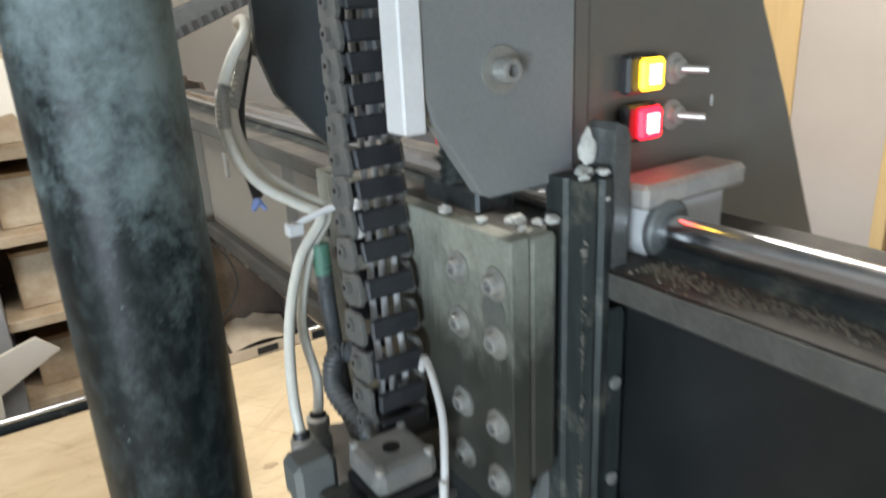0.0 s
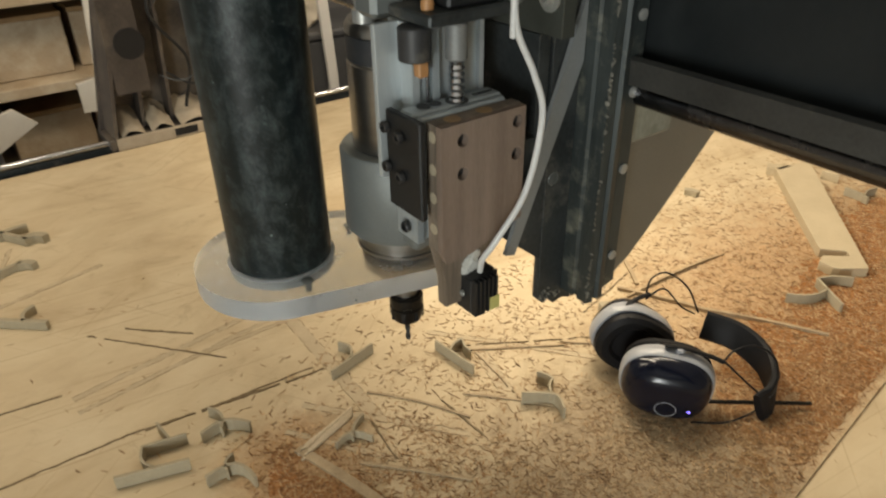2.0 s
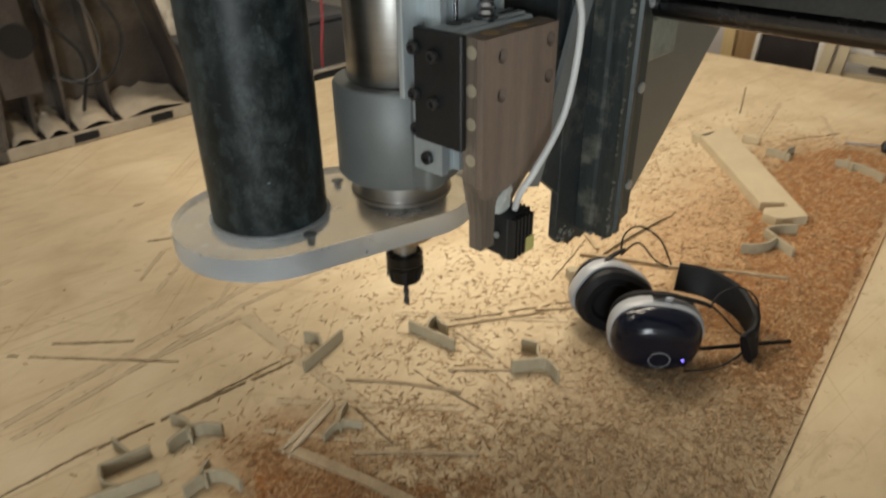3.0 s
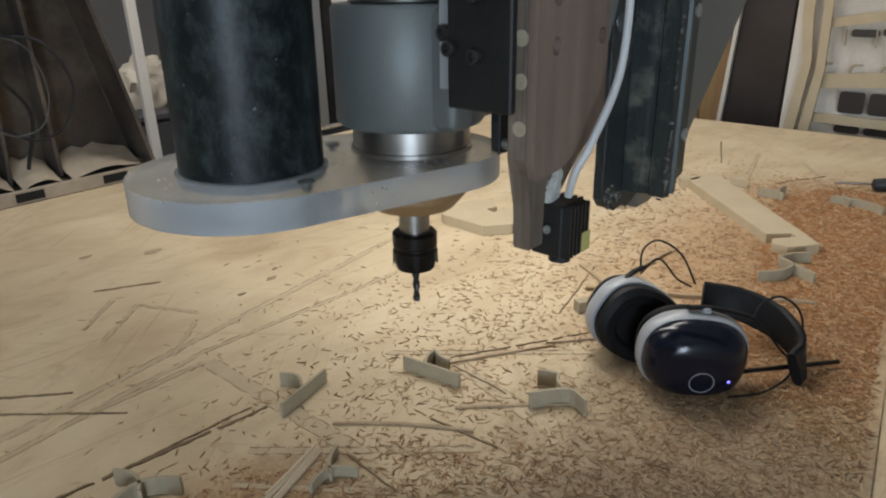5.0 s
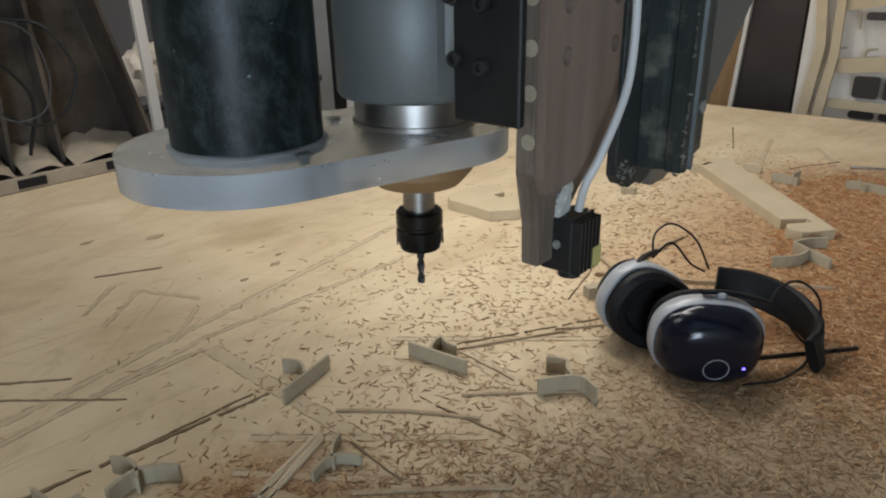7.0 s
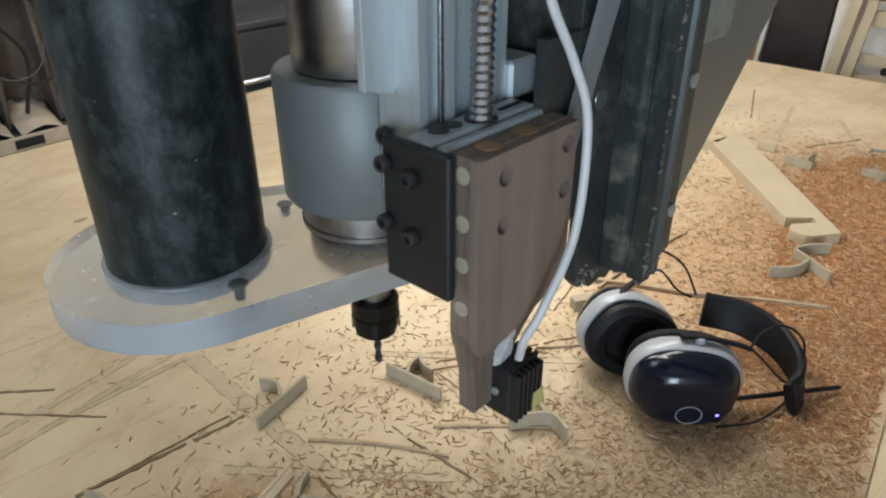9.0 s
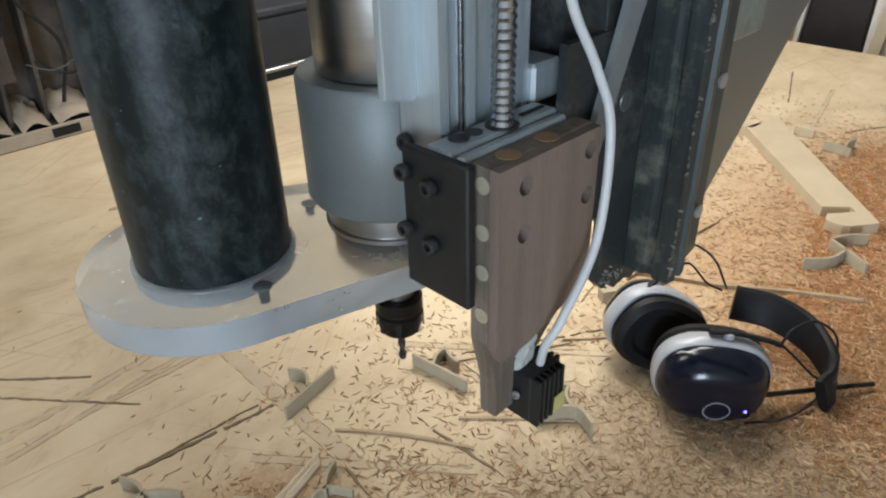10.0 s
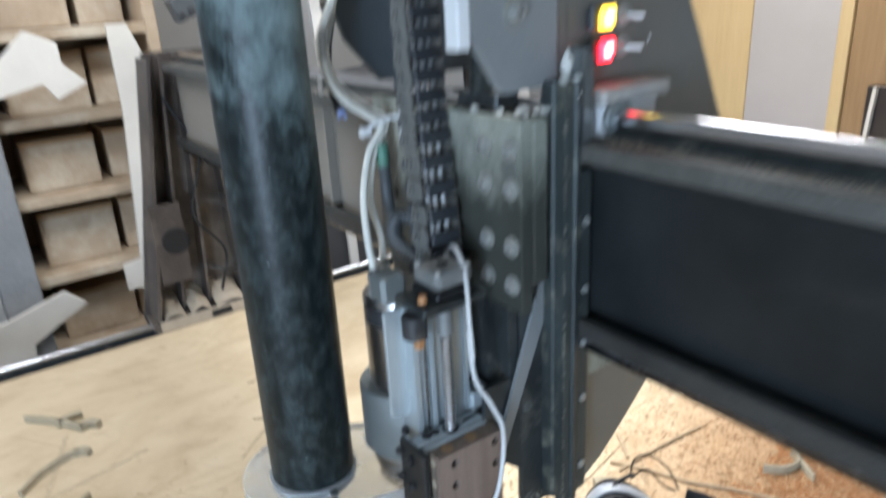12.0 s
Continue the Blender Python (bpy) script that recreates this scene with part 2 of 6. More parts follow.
def make_table_material():
    """Routed spoilboard: pale birch with soft grain, stains, dust veils and old router scratches."""
    m = Mat("spoilboard_birch")
    grain = m.noise(7, 7, 0.62, (0.8, 1.7, 1), 0.6)
    fine = m.noise(420, 3, 0.6)
    base = m.ramp(grain, [(0.25, (0.43, 0.325, 0.20)), (0.5, (0.55, 0.44, 0.285)), (0.75, (0.62, 0.515, 0.35))])
    stain = m.ramp(m.noise(5, 7, 0.6, distort=0.8), [(0.52, 0.0), (0.72, 1.0)])
    base = m.mix(m.math("MULTIPLY", stain, 0.38), base, (0.34, 0.235, 0.12))
    smudge = m.ramp(m.noise(17, 8, 0.72, (0.7, 1.2, 1), 1.1), [(0.56, 0.0), (0.72, 1.0)])
    base = m.mix(m.math("MULTIPLY", smudge, 0.55), base, (0.30, 0.215, 0.12))
    speck = m.ramp(m.noise(75, 4, 0.6), [(0.70, 0.0), (0.77, 1.0)])
    base = m.mix(m.math("MULTIPLY", speck, 0.45), base, (0.22, 0.145, 0.08))
    sep = m.node("ShaderNodeSeparateXYZ", Vector=m.co)

    def veil(cx, cy, rx, ry):
        dx = m.math("DIVIDE", m.math("SUBTRACT", sep.outputs[0], cx), rx)
        dy = m.math("DIVIDE", m.math("SUBTRACT", sep.outputs[1], cy), ry)
        return m.math("SUBTRACT", 1.0, m.math("SQRT", m.math("ADD", m.math("MULTIPLY", dx, dx), m.math("MULTIPLY", dy, dy))))

    # fine sawdust rubbed into the board round the drift
    fine_dust = m.math("MAXIMUM", m.math("MAXIMUM", veil(0.78, -0.10, 0.66, 0.34), veil(0.25, -0.18, 0.38, 0.27)), veil(-0.10, 0.09, 0.13, 0.11))
    fine_dust = m.math("ADD", fine_dust, m.math("MULTIPLY_ADD", m.noise(24, 9, 0.78, distort=0.5), 1.3, -0.62))
    fine_dust = m.math("MULTIPLY", m.ramp(fine_dust, [(0.10, 0.0), (0.65, 1.0)]), m.math("GREATER_THAN", m.math("MULTIPLY_ADD", sep.outputs[0], -0.113, sep.outputs[1]), -0.335))
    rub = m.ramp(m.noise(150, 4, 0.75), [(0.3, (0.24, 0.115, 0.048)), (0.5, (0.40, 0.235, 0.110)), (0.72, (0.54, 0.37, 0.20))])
    # buff: tan sawdust darkened round x = 0.16, with shade put into its colour
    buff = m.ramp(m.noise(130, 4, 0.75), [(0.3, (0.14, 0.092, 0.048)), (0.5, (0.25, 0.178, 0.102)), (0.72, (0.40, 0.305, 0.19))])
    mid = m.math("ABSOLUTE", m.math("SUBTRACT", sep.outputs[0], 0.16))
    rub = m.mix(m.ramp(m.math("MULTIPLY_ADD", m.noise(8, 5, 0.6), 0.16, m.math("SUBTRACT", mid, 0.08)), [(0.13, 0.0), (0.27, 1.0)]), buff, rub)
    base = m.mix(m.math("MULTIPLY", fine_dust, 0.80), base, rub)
    # faint straight router scratches at three angles
    for turn, stretch, cut, depth in ((0.12, (1.5, 150, 1), 0.70, 0.35), (-0.72, (2.0, 120, 1), 0.715, 0.30), (0.95, (2.5, 110, 1), 0.72, 0.25)):
        mp = m.t.nodes.new("ShaderNodeMapping")
        mp.inputs["Rotation"].default_value = (0, 0, turn)
        m.link(m.co, mp.inputs["Vector"])
        mp2 = m.t.nodes.new("ShaderNodeMapping")
        mp2.inputs["Scale"].default_value = stretch
        m.link(mp.outputs[0], mp2.inputs["Vector"])
        streak = m.node("ShaderNodeTexNoise", Vector=mp2.outputs[0], Scale=1.0, Detail=2.0, Roughness=0.5).outputs["Fac"]
        base = m.mix(m.math("MULTIPLY", m.ramp(streak, [(cut - 0.06, 0.0), (cut, 1.0)]), depth), base, (0.30, 0.20, 0.10))
    m.bump(m.math("ADD", m.math("MULTIPLY", fine, 0.5), m.math("MULTIPLY", m.noise(60, 5, 0.7), 0.8)), 0.25, 0.002)
    return m.done(base, 0.72)


spoil_mat = make_table_material()


def make_sawdust_material():
    """Matted sawdust: tan shavings going over to orange-brown fibre, with pale and dark flecks."""
    m = Mat("matted_sawdust")
    patch = m.ramp(m.noise(6, 6, 0.65, distort=0.4), [(0.40, 0.0), (0.62, 1.0)])
    # tan shavings, their colour lowered for the shade between fibres
    tan = m.ramp(m.noise(190, 4, 0.75), [(0.3, (0.115, 0.068, 0.033)), (0.5, (0.29, 0.185, 0.094)), (0.72, (0.50, 0.36, 0.21))])
    rust = m.ramp(m.noise(170, 4, 0.75), [(0.3, (0.15, 0.054, 0.019)), (0.5, (0.40, 0.172, 0.062)), (0.72, (0.60, 0.335, 0.150))])
    sep = m.node("ShaderNodeSeparateXYZ", Vector=m.co)
    away = m.math("ABSOLUTE", m.math("SUBTRACT", sep.outputs[0], 0.17))
    kind = m.math("ADD", m.math("MULTIPLY", patch, 0.40), m.math("MULTIPLY_ADD", away, 1.9, -0.28))
    m.b.inputs["Specular IOR Level"].default_value = 0.15
    m.bump(m.math("ADD", m.noise(260, 4, 0.8), m.noise(90, 4, 0.7)), 0.9, 0.004)
    return m.done(m.mix(m.ramp(kind, [(0.05, 0.0), (0.75, 1.0)]), tan, rust), 0.9)


sawdust_mat = make_sawdust_material()


def make_pipe_material():
    """Black plastic extraction pipe with a smeared film of fine dust that thickens along a slanting line towards the top."""
    m = Mat("dusty_black_pipe")
    smear = m.noise(24, 10, 0.74, (1.0, 1.0, 0.75), 0.25)
    patch = m.noise(7, 4, 0.6)
    speck = m.noise(150, 5, 0.7)
    sep = m.node("ShaderNodeSeparateXYZ", Vector=m.co)
    across = m.math("ADD", m.math("MULTIPLY_ADD", sep.outputs[0], 0.95, 0.100), m.math("MULTIPLY_ADD", sep.outputs[1], -0.64, 0.0285))
    height = m.math("ADD", sep.outputs[2], across)
    high = m.math("MINIMUM", m.math("MAXIMUM", m.math("MULTIPLY_ADD", height, 2.6, -1.83), -0.10), 0.32)
    mixed = m.math("MULTIPLY_ADD", speck, 0.22, m.math("MULTIPLY_ADD", smear, 0.55, m.math("MULTIPLY", patch, 0.35)))
    film = m.ramp(m.math("ADD", mixed, m.math("MULTIPLY", high, 0.55)), [(0.57, 0.0), (0.79, 1.0)])
    faint = m.math("MULTIPLY", m.ramp(m.noise(64, 10, 0.8, (1, 1, 0.7), 0.2), [(0.46, 0.0), (0.72, 1.0)]), 0.24)
    fleck = m.ramp(m.noise(230, 2, 0.5), [(0.74, 0.0), (0.78, 0.7)])
    faint = m.math("MAXIMUM", faint, fleck)
    film = m.math("MAXIMUM", film, faint)
    col = m.mix(film, (0.005, 0.009, 0.010), (0.20, 0.26, 0.265))
    m.b.inputs["Specular IOR Level"].default_value = 0.28
    m.bump(speck, 0.08, 0.0005)
    return m.done(col, m.math("MULTIPLY_ADD", film, 0.3, 0.40))


pipe_mat = make_pipe_material()


def make_walnut():
    m = Mat("walnut_block")
    g = m.noise(14, 7, 0.65, (9, 9, 0.5), 0.4)
    col = m.ramp(g, [(0.25, (0.080, 0.062, 0.046)), (0.5, (0.150, 0.118, 0.090)), (0.75, (0.225, 0.182, 0.143))])
    col = m.mix(m.ramp(m.noise(18, 5, 0.7), [(0.5, 0.0), (0.8, 0.5)]), col, (0.34, 0.29, 0.24))
    m.bump(m.noise(300, 3, 0.6, (3, 3, 0.3)), 0.2, 0.0005)
    return m.done(col, 0.6)


walnut = make_walnut()
face_wood = surface("weathered_walnut_face", (0.120, 0.085, 0.066), (0.250, 0.188, 0.150), 0.6, 0.0, 9, 260, 0.2, (7, 7, 0.45), dust=(0.22, 0.18, 0.145), dust_at=0.66)


def make_acrylic(name, clear, low, high):
    """Scratched acrylic, frosted by fine dust."""
    m = Mat(name)
    dust = m.ramp(m.noise(22, 7, 0.7, distort=0.5), [(0.35, clear), (0.8, clear - 0.28)])
    m.link(dust, m.b.inputs["Transmission Weight"])
    m.b.inputs["IOR"].default_value = 1.38
    r = m.ramp(m.noise(30, 6, 0.7), [(0.3, low), (0.75, high)])
    col = m.ramp(m.noise(14, 5, 0.6), [(0.3, (0.78, 0.83, 0.87)), (0.8, (0.88, 0.92, 0.95))])
    return m.done(col, r)


acrylic = make_acrylic("dusty_acrylic", 0.93, 0.12, 0.32)
frosted = surface("frosted_white_plastic", (0.42, 0.45, 0.47), (0.56, 0.59, 0.61), 0.6, 0.0, 30, 300, 0.1)
acrylic_edge = make_acrylic("frosted_acrylic_edge", 0.90, 0.25, 0.42)


# ---------------------------------------------------------------- mesh helpers
def link_mesh(name, bm, material, parent=None, label="", smooth=False):
    me = bpy.data.meshes.new(name)
    bmesh.ops.recalc_face_normals(bm, faces=bm.faces)
    if smooth:
        for f in bm.faces:
            f.smooth = True
        for e in bm.edges:
            if len(e.link_faces) == 2 and e.calc_face_angle(0.0) > 0.6:
                e.smooth = False
    bm.to_mesh(me)
    bm.free()
    for mt in material if isinstance(material, (list, tuple)) else [material]:
        me.materials.append(mt)
    ob = new(name, me)
    if parent:
        ob.parent = parent
    if label:
        ob["label"] = label
    return ob


def part(name, bm, material, parent, label="", smooth=True):
    return link_mesh(name, bm, material, parent, label, smooth)


def thing(name, label, category, group="", kind=""):
    return tagged(new(name), label, category, group, kind)


def box(bm, x0, x1, y0, y1, z0, z1, bevel=0.0, m=None, seg=1):
    made = bmesh.ops.create_cube(bm, size=1.0)["verts"]
    bmesh.ops.transform(bm, verts=made, matrix=Matrix.Translation(((x0 + x1) / 2, (y0 + y1) / 2, (z0 + z1) / 2)) @ Matrix.Diagonal((x1 - x0, y1 - y0, z1 - z0, 1)))
    if bevel:
        edges = {e for v in made for e in v.link_edges}
        res = bmesh.ops.bevel(bm, geom=list(edges), offset=bevel, segments=seg, affect="EDGES", profile=0.5)
        made = list({v for f in res["faces"] for v in f.verts} | {v for v in made if v.is_valid})
    if m:
        bmesh.ops.transform(bm, verts=made, matrix=m)
    return bm


def bx(*a, **k):
    return box(bmesh.new(), *a, **k)


def axis_turn(axis):
    return {"x": Matrix.Rotation(math.pi / 2, 4, "Y"), "y": Matrix.Rotation(-math.pi / 2, 4, "X"), "z": Matrix.Identity(4)}[axis]


def lathe(bm, profile, at=(0, 0, 0), axis="z", n=40, m=None):
    """Turn a profile of (radius, height) round an axis."""
    m = m or Matrix.Translation(at) @ axis_turn(axis)
    rings = []
    for r, h in profile:
        if r <= 1e-6:
            rings.append([bm.verts.new(m @ Vector((0, 0, h)))])
        else:
            rings.append([bm.verts.new(m @ Vector((r * math.cos(2 * math.pi * k / n), r * math.sin(2 * math.pi * k / n), h))) for k in range(n)])
    for a, b in zip(rings, rings[1:]):
        for k in range(n):
            q = [a[k % len(a)], a[(k + 1) % len(a)], b[(k + 1) % len(b)], b[k % len(b)]]
            q = list(dict.fromkeys(q))
            if len(q) > 2:
                bm.faces.new(q)
    for ring in (rings[0], rings[-1]):
        if len(ring) > 2:
            bm.faces.new(ring)
    return bm


def rod(at, r, length, axis="z", bevel=0.0, n=32):
    b = bevel
    prof = [(r - b, 0), (r, b), (r, length - b), (r - b, length)] if b else [(r, 0), (r, length)]
    return lathe(bmesh.new(), prof, at, axis, n)


def plate(points, a, b, axis="y", bevel=0.0, bm=None):
    """A flat plate: outline in the two other axes, from a to b along axis."""
    bm = bm or bmesh.new()
    put = {"y": lambda u, v, w: (u, w, v), "x": lambda u, v, w: (w, u, v), "z": lambda u, v, w: (u, v, w)}[axis]
    lo = [bm.verts.new(put(u, v, a)) for u, v in points]
    hi = [bm.verts.new(put(u, v, b)) for u, v in points]
    f0, f1 = bm.faces.new(lo), bm.faces.new(hi)
    for k in range(len(points)):
        j = (k + 1) % len(points)
        bm.faces.new((lo[k], lo[j], hi[j], hi[k]))
    if bevel:
        bmesh.ops.bevel(bm, geom=list(set(f0.edges) | set(f1.edges)), offset=bevel, segments=2, affect="EDGES", profile=0.6)
    return bm


def drilled_plate(outline, holes, a, b):
    """An upright plate from y = a to y = b with round holes (x, z, r) drilled through it."""
    bm = bmesh.new()
    loops = [outline] + [[(x + r * math.cos(k * math.pi / 9), z + r * math.sin(k * math.pi / 9)) for k in range(18)] for x, z, r in holes]
    edges = []
    for loop in loops:
        vs = [bm.verts.new((u, a, v)) for u, v in loop]
        edges += [bm.edges.new((vs[k - 1], vs[k])) for k in range(len(vs))]
    bmesh.ops.triangle_fill(bm, edges=edges, use_beauty=True, use_dissolve=False)
    made = bmesh.ops.extrude_face_region(bm, geom=list(bm.faces))["geom"]
    bmesh.ops.translate(bm, verts=[g for g in made if isinstance(g, bmesh.types.BMVert)], vec=(0, b - a, 0))
    return bm


def smooth_path(points, steps=8):
    """Catmull-Rom through the points."""
    p = [Vector(q) for q in points]
    p = [p[0] * 2 - p[1], *p, p[-1] * 2 - p[-2]]
    out = []
    for i in range(1, len(p) - 2):
        for k in range(steps):
            t = k / steps
            a, b, c, d = p[i - 1], p[i], p[i + 1], p[i + 2]
            out.append(0.5 * (2 * b + (c - a) * t + (2 * a - 5 * b + 4 * c - d) * t * t + (3 * b - a - 3 * c + d) * t ** 3))
    out.append(p[-2])
    return out


def tube(points, r, n=10, steps=8, bm=None, ribs=None, flat=1.0):
    """A round hose along the points; ribs: depth of corrugation."""
    bm = bm or bmesh.new()
    path = smooth_path(points, steps)
    up, rings = Vector((0.31, 0.17, 0.93)), []
    for i, q in enumerate(path):
        d = (path[min(i + 1, len(path) - 1)] - path[max(i - 1, 0)]).normalized()
        s = d.cross(up)
        s = s.normalized() if s.length > 1e-4 else Vector((1, 0, 0))
        u = s.cross(d).normalized()
        up = u
        rr = r + (ribs if ribs and i % 2 else 0)
        rings.append([bm.verts.new(q + rr * (math.cos(2 * math.pi * k / n) * s + flat * math.sin(2 * math.pi * k / n) * u)) for k in range(n)])
    for a, b in zip(rings, rings[1:]):
        for k in range(n):
            bm.faces.new((a[k], a[(k + 1) % n], b[(k + 1) % n], b[k]))
    bm.faces.new(rings[0]), bm.faces.new(rings[-1])
    return bm


def ribbon(path, width, height, bm=None):
    """An upright strip of wood on the table along (x, y) points."""
    bm = bm or bmesh.new()
    p = [Vector((x, y)) for x, y in path]
    left, right = [], []
    for i, q in enumerate(p):
        d = (p[min(i + 1, len(p) - 1)] - p[max(i - 1, 0)]).normalized()
        s = Vector((-d.y, d.x)) * width / 2
        left.append(q + s), right.append(q - s)
    return plate([tuple(v) for v in left + right[::-1]], 0.0008, height, "z", 0, bm)


def socket_bolt(parent, at, axis_m, r=0.006, h=0.006, washer=0.0, mat=None):
    """A socket-head bolt, its head along +z of axis_m, with an optional washer."""
    m = Matrix.Translation(at) @ axis_m
    if washer:
        part("washer", lathe(bmesh.new(), [(0, 0), (washer, 0), (washer, 0.0015), (r * 0.6, 0.0017)], n=24, m=m), washer_mat, parent)
    head = lathe(bmesh.new(), [(0, 0.001), (r, 0.001), (r, h * 0.85), (r * 0.88, h), (r * 0.52, h), (r * 0.5, h * 0.45), (0, h * 0.4)], n=20, m=m)
    return part("bolt", head, mat or bolt_mat, parent)


steel_dark_plug = surface("filled_hole", (0.10, 0.11, 0.10), (0.16, 0.17, 0.155), 0.5, 0.3, 40)
bolt_mat = surface("zinc_bolt", (0.27, 0.28, 0.27), (0.44, 0.44, 0.42), 0.38, 0.5, 80, 500, 0.1)
bolt_dark = surface("dark_bolt", (0.03, 0.03, 0.032), (0.07, 0.07, 0.07), 0.4, 0.6, 80, 500, 0.1)
washer_mat = surface("zinc_washer", (0.24, 0.25, 0.23), (0.37, 0.37, 0.34), 0.42, 0.5, 80, 500, 0.1)
TO_NX = Matrix.Rotation(-math.pi / 2, 4, "Y")
TO_NY = Matrix.Rotation(math.pi / 2, 4, "X")

# ---------------------------------------------------------------- room
X0, X1, Y0, Y1, ZF, ZC = -2.4, 2.9, -2.3, 3.1, -0.78, 1.95
floor = tagged(link_mesh("floor", bx(X0, X1, Y0, Y1, ZF - 0.1, ZF), concrete), "grey concrete workshop floor with dust", "floor", kind="structure")
tagged(link_mesh("ceiling", bx(X0, X1, Y0, Y1, ZC, ZC + 0.1), wall_white), "white painted workshop ceiling", "ceiling", kind="structure")
tagged(link_mesh("wall_north", bx(X0 - 0.1, X1 + 0.1, Y1, Y1 + 0.1, ZF - 0.1, ZC + 0.1), wall_white), "white painted workshop wall", "wall", kind="structure")
tagged(link_mesh("wall_south", bx(X0 - 0.1, X1 + 0.1, Y0 - 0.1, Y0, ZF - 0.1, ZC + 0.1), wall_white), "white painted workshop wall", "wall", kind="structure")
tagged(link_mesh("wall_east", bx(X1, X1 + 0.1, Y0, Y1, ZF - 0.1, ZC + 0.1), wall_white), "white painted workshop wall", "wall", kind="structure")
tagged(link_mesh("wall_west", bx(X0 - 0.1, X0, Y0, Y1, ZF - 0.1, ZC + 0.1), wall_white), "white painted workshop wall", "wall", kind="structure")


# ---------------------------------------------------------------- machine table
def seam(x):
    """The joint between the two spoilboards."""
    return -0.333 + 0.113 * x


def build_table():
    t = thing("machine_table", "long pale birch spoilboard table covered in router marks", "table")
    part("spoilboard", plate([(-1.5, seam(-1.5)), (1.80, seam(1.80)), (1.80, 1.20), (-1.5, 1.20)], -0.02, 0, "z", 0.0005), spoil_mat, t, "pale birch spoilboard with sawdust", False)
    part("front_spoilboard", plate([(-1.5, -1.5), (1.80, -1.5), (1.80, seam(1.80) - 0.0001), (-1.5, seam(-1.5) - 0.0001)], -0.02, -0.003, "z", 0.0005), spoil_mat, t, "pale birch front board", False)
    part("frame_rail", bx(-1.5, 1.79, 1.10, 1.19, -0.14, -0.021, 0.003), steel_dark, t)
    part("frame_rail", bx(-1.5, 1.79, -1.49, -1.4, -0.14, -0.021, 0.003), steel_dark, t)
    part("frame_rail", bx(1.68, 1.78, -1.4, 1.10, -0.14, -0.021, 0.003), steel_dark, t)
    for x in (-1.4, 1.66):
        for y in (-1.45, 1.12):
            part("leg", bx(x, x + 0.1, y, y + 0.06, ZF, -0.14, 0.004), steel_dark, t)
    # shallow router tracks: a pale floor between two broken dark strips that draw the groove edges' shade
    rng = random.Random(21)

    def strip(a, b, w, z, gap=0.0, rough=0.5, off=0.0):
        """A ragged strip from a to b with its face at z, with breaks."""
        a, b = Vector(a), Vector(b)
        d = (b - a).normalized()
        s = Vector((-d.y, d.x))
        n = max(4, int((b - a).length / 0.007))
        bm = bmesh.new()
        last = None
        for k in range(n + 1):
            q = a.lerp(b, k / n) + s * (off + 0.0006 * rng.gauss(0, 1))
            hw = w * 0.5 * max(0.12, 1 - rough * rng.random())
            ring = [bm.verts.new((q.x + s.x * hw * u, q.y + s.y * hw * u, h)) for u, h in ((1, z), (-1, z), (-1, -0.003), (1, -0.003))]
            if last and rng.random() > gap:
                for j in range(4):
                    bm.faces.new((last[j], last[(j + 1) % 4], ring[(j + 1) % 4], ring[j]))
            last = ring
        return bm

    level = 0.00025
    for a, b, w in (((-0.30, 0.367), (0.487, 0.472), 0.010), ((-0.30, 0.336), (0.03, 0.378), 0.008), ((0.02, 0.377), (0.39, 0.357), 0.007), ((-0.146, 0.356), (0.007, 0.354), 0.007), ((0.012, 0.352), (0.006, 0.09), 0.020), ((-0.06, 0.172), (0.08, 0.002), 0.010),
                    ((0.16, 0.200), (0.316, 0.006), 0.009), ((0.024, 0.069), (0.083, -0.002), 0.007), ((-0.048, 0.550), (0.023, 0.61), 0.006), ((-0.045, 0.50), (0.039, 0.568), 0.006), ((0.039, 0.566), (0.079, 0.475), 0.006), ((-0.008, 0.397), (0.061, 0.457), 0.006), ((-0.098, 0.142), (-0.012, 0.019), 0.008),
                    ((0.199, 0.135), (0.160, -0.01), 0.020), ((1.15, 0.10), (1.45, 0.16), 0.008), ((1.22, -0.06), (1.42, 0.05), 0.007), ((-0.55, 0.62), (-0.18, 0.70), 0.008), ((-0.42, 0.50), (-0.30, 0.86), 0.007)):
        level += 0.00002
        part("router_track", strip(a, b, w, level, 0.0, 0.12), track_mat, t, smooth=False)
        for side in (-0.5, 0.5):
            part("track_edge_shade", strip(a, b, 0.0013, level + 0.0004 + 0.00001 * side, 0.25, 0.85, side * w), edge_mat, t, smooth=False)
    # saw kerfs: raised strips with the shade of the cuts in their colour
    for a, b, w in (((-0.24, 0.252), (-0.003, 0.218), 0.0050), ((-0.173, 0.2425), (-0.014, 0.231), 0.0030), ((-0.50, 0.262), (-0.24, 0.256), 0.0025), ((-0.20, 0.485), (-0.122, 0.410), 0.0036), ((-0.25, 0.50), (-0.098, 0.320), 0.0028), ((0.091, 0.068), (0.095, -0.014), 0.0040), ((0.187, 0.117), (0.173, -0.002), 0.0026),
                    ((0.479, 0.075), (0.703, 0.061), 0.0030), ((-0.003, 0.093), (-0.012, 0.019), 0.0030), ((0.15, 0.16), (0.46, -0.03), 0.0022), ((0.55, 0.13), (0.38, 0.09), 0.0022), ((1.2, 0.05), (1.32, -0.02), 0.004), ((1.3, 0.2), (1.52, 0.28), 0.004), ((0.02, 0.66), (0.10, 0.615), 0.004), ((-0.43, 0.40), (-0.31, 0.385), 0.003)):
        level += 0.00002
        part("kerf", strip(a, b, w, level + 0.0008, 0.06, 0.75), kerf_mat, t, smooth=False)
    return t


build_table()


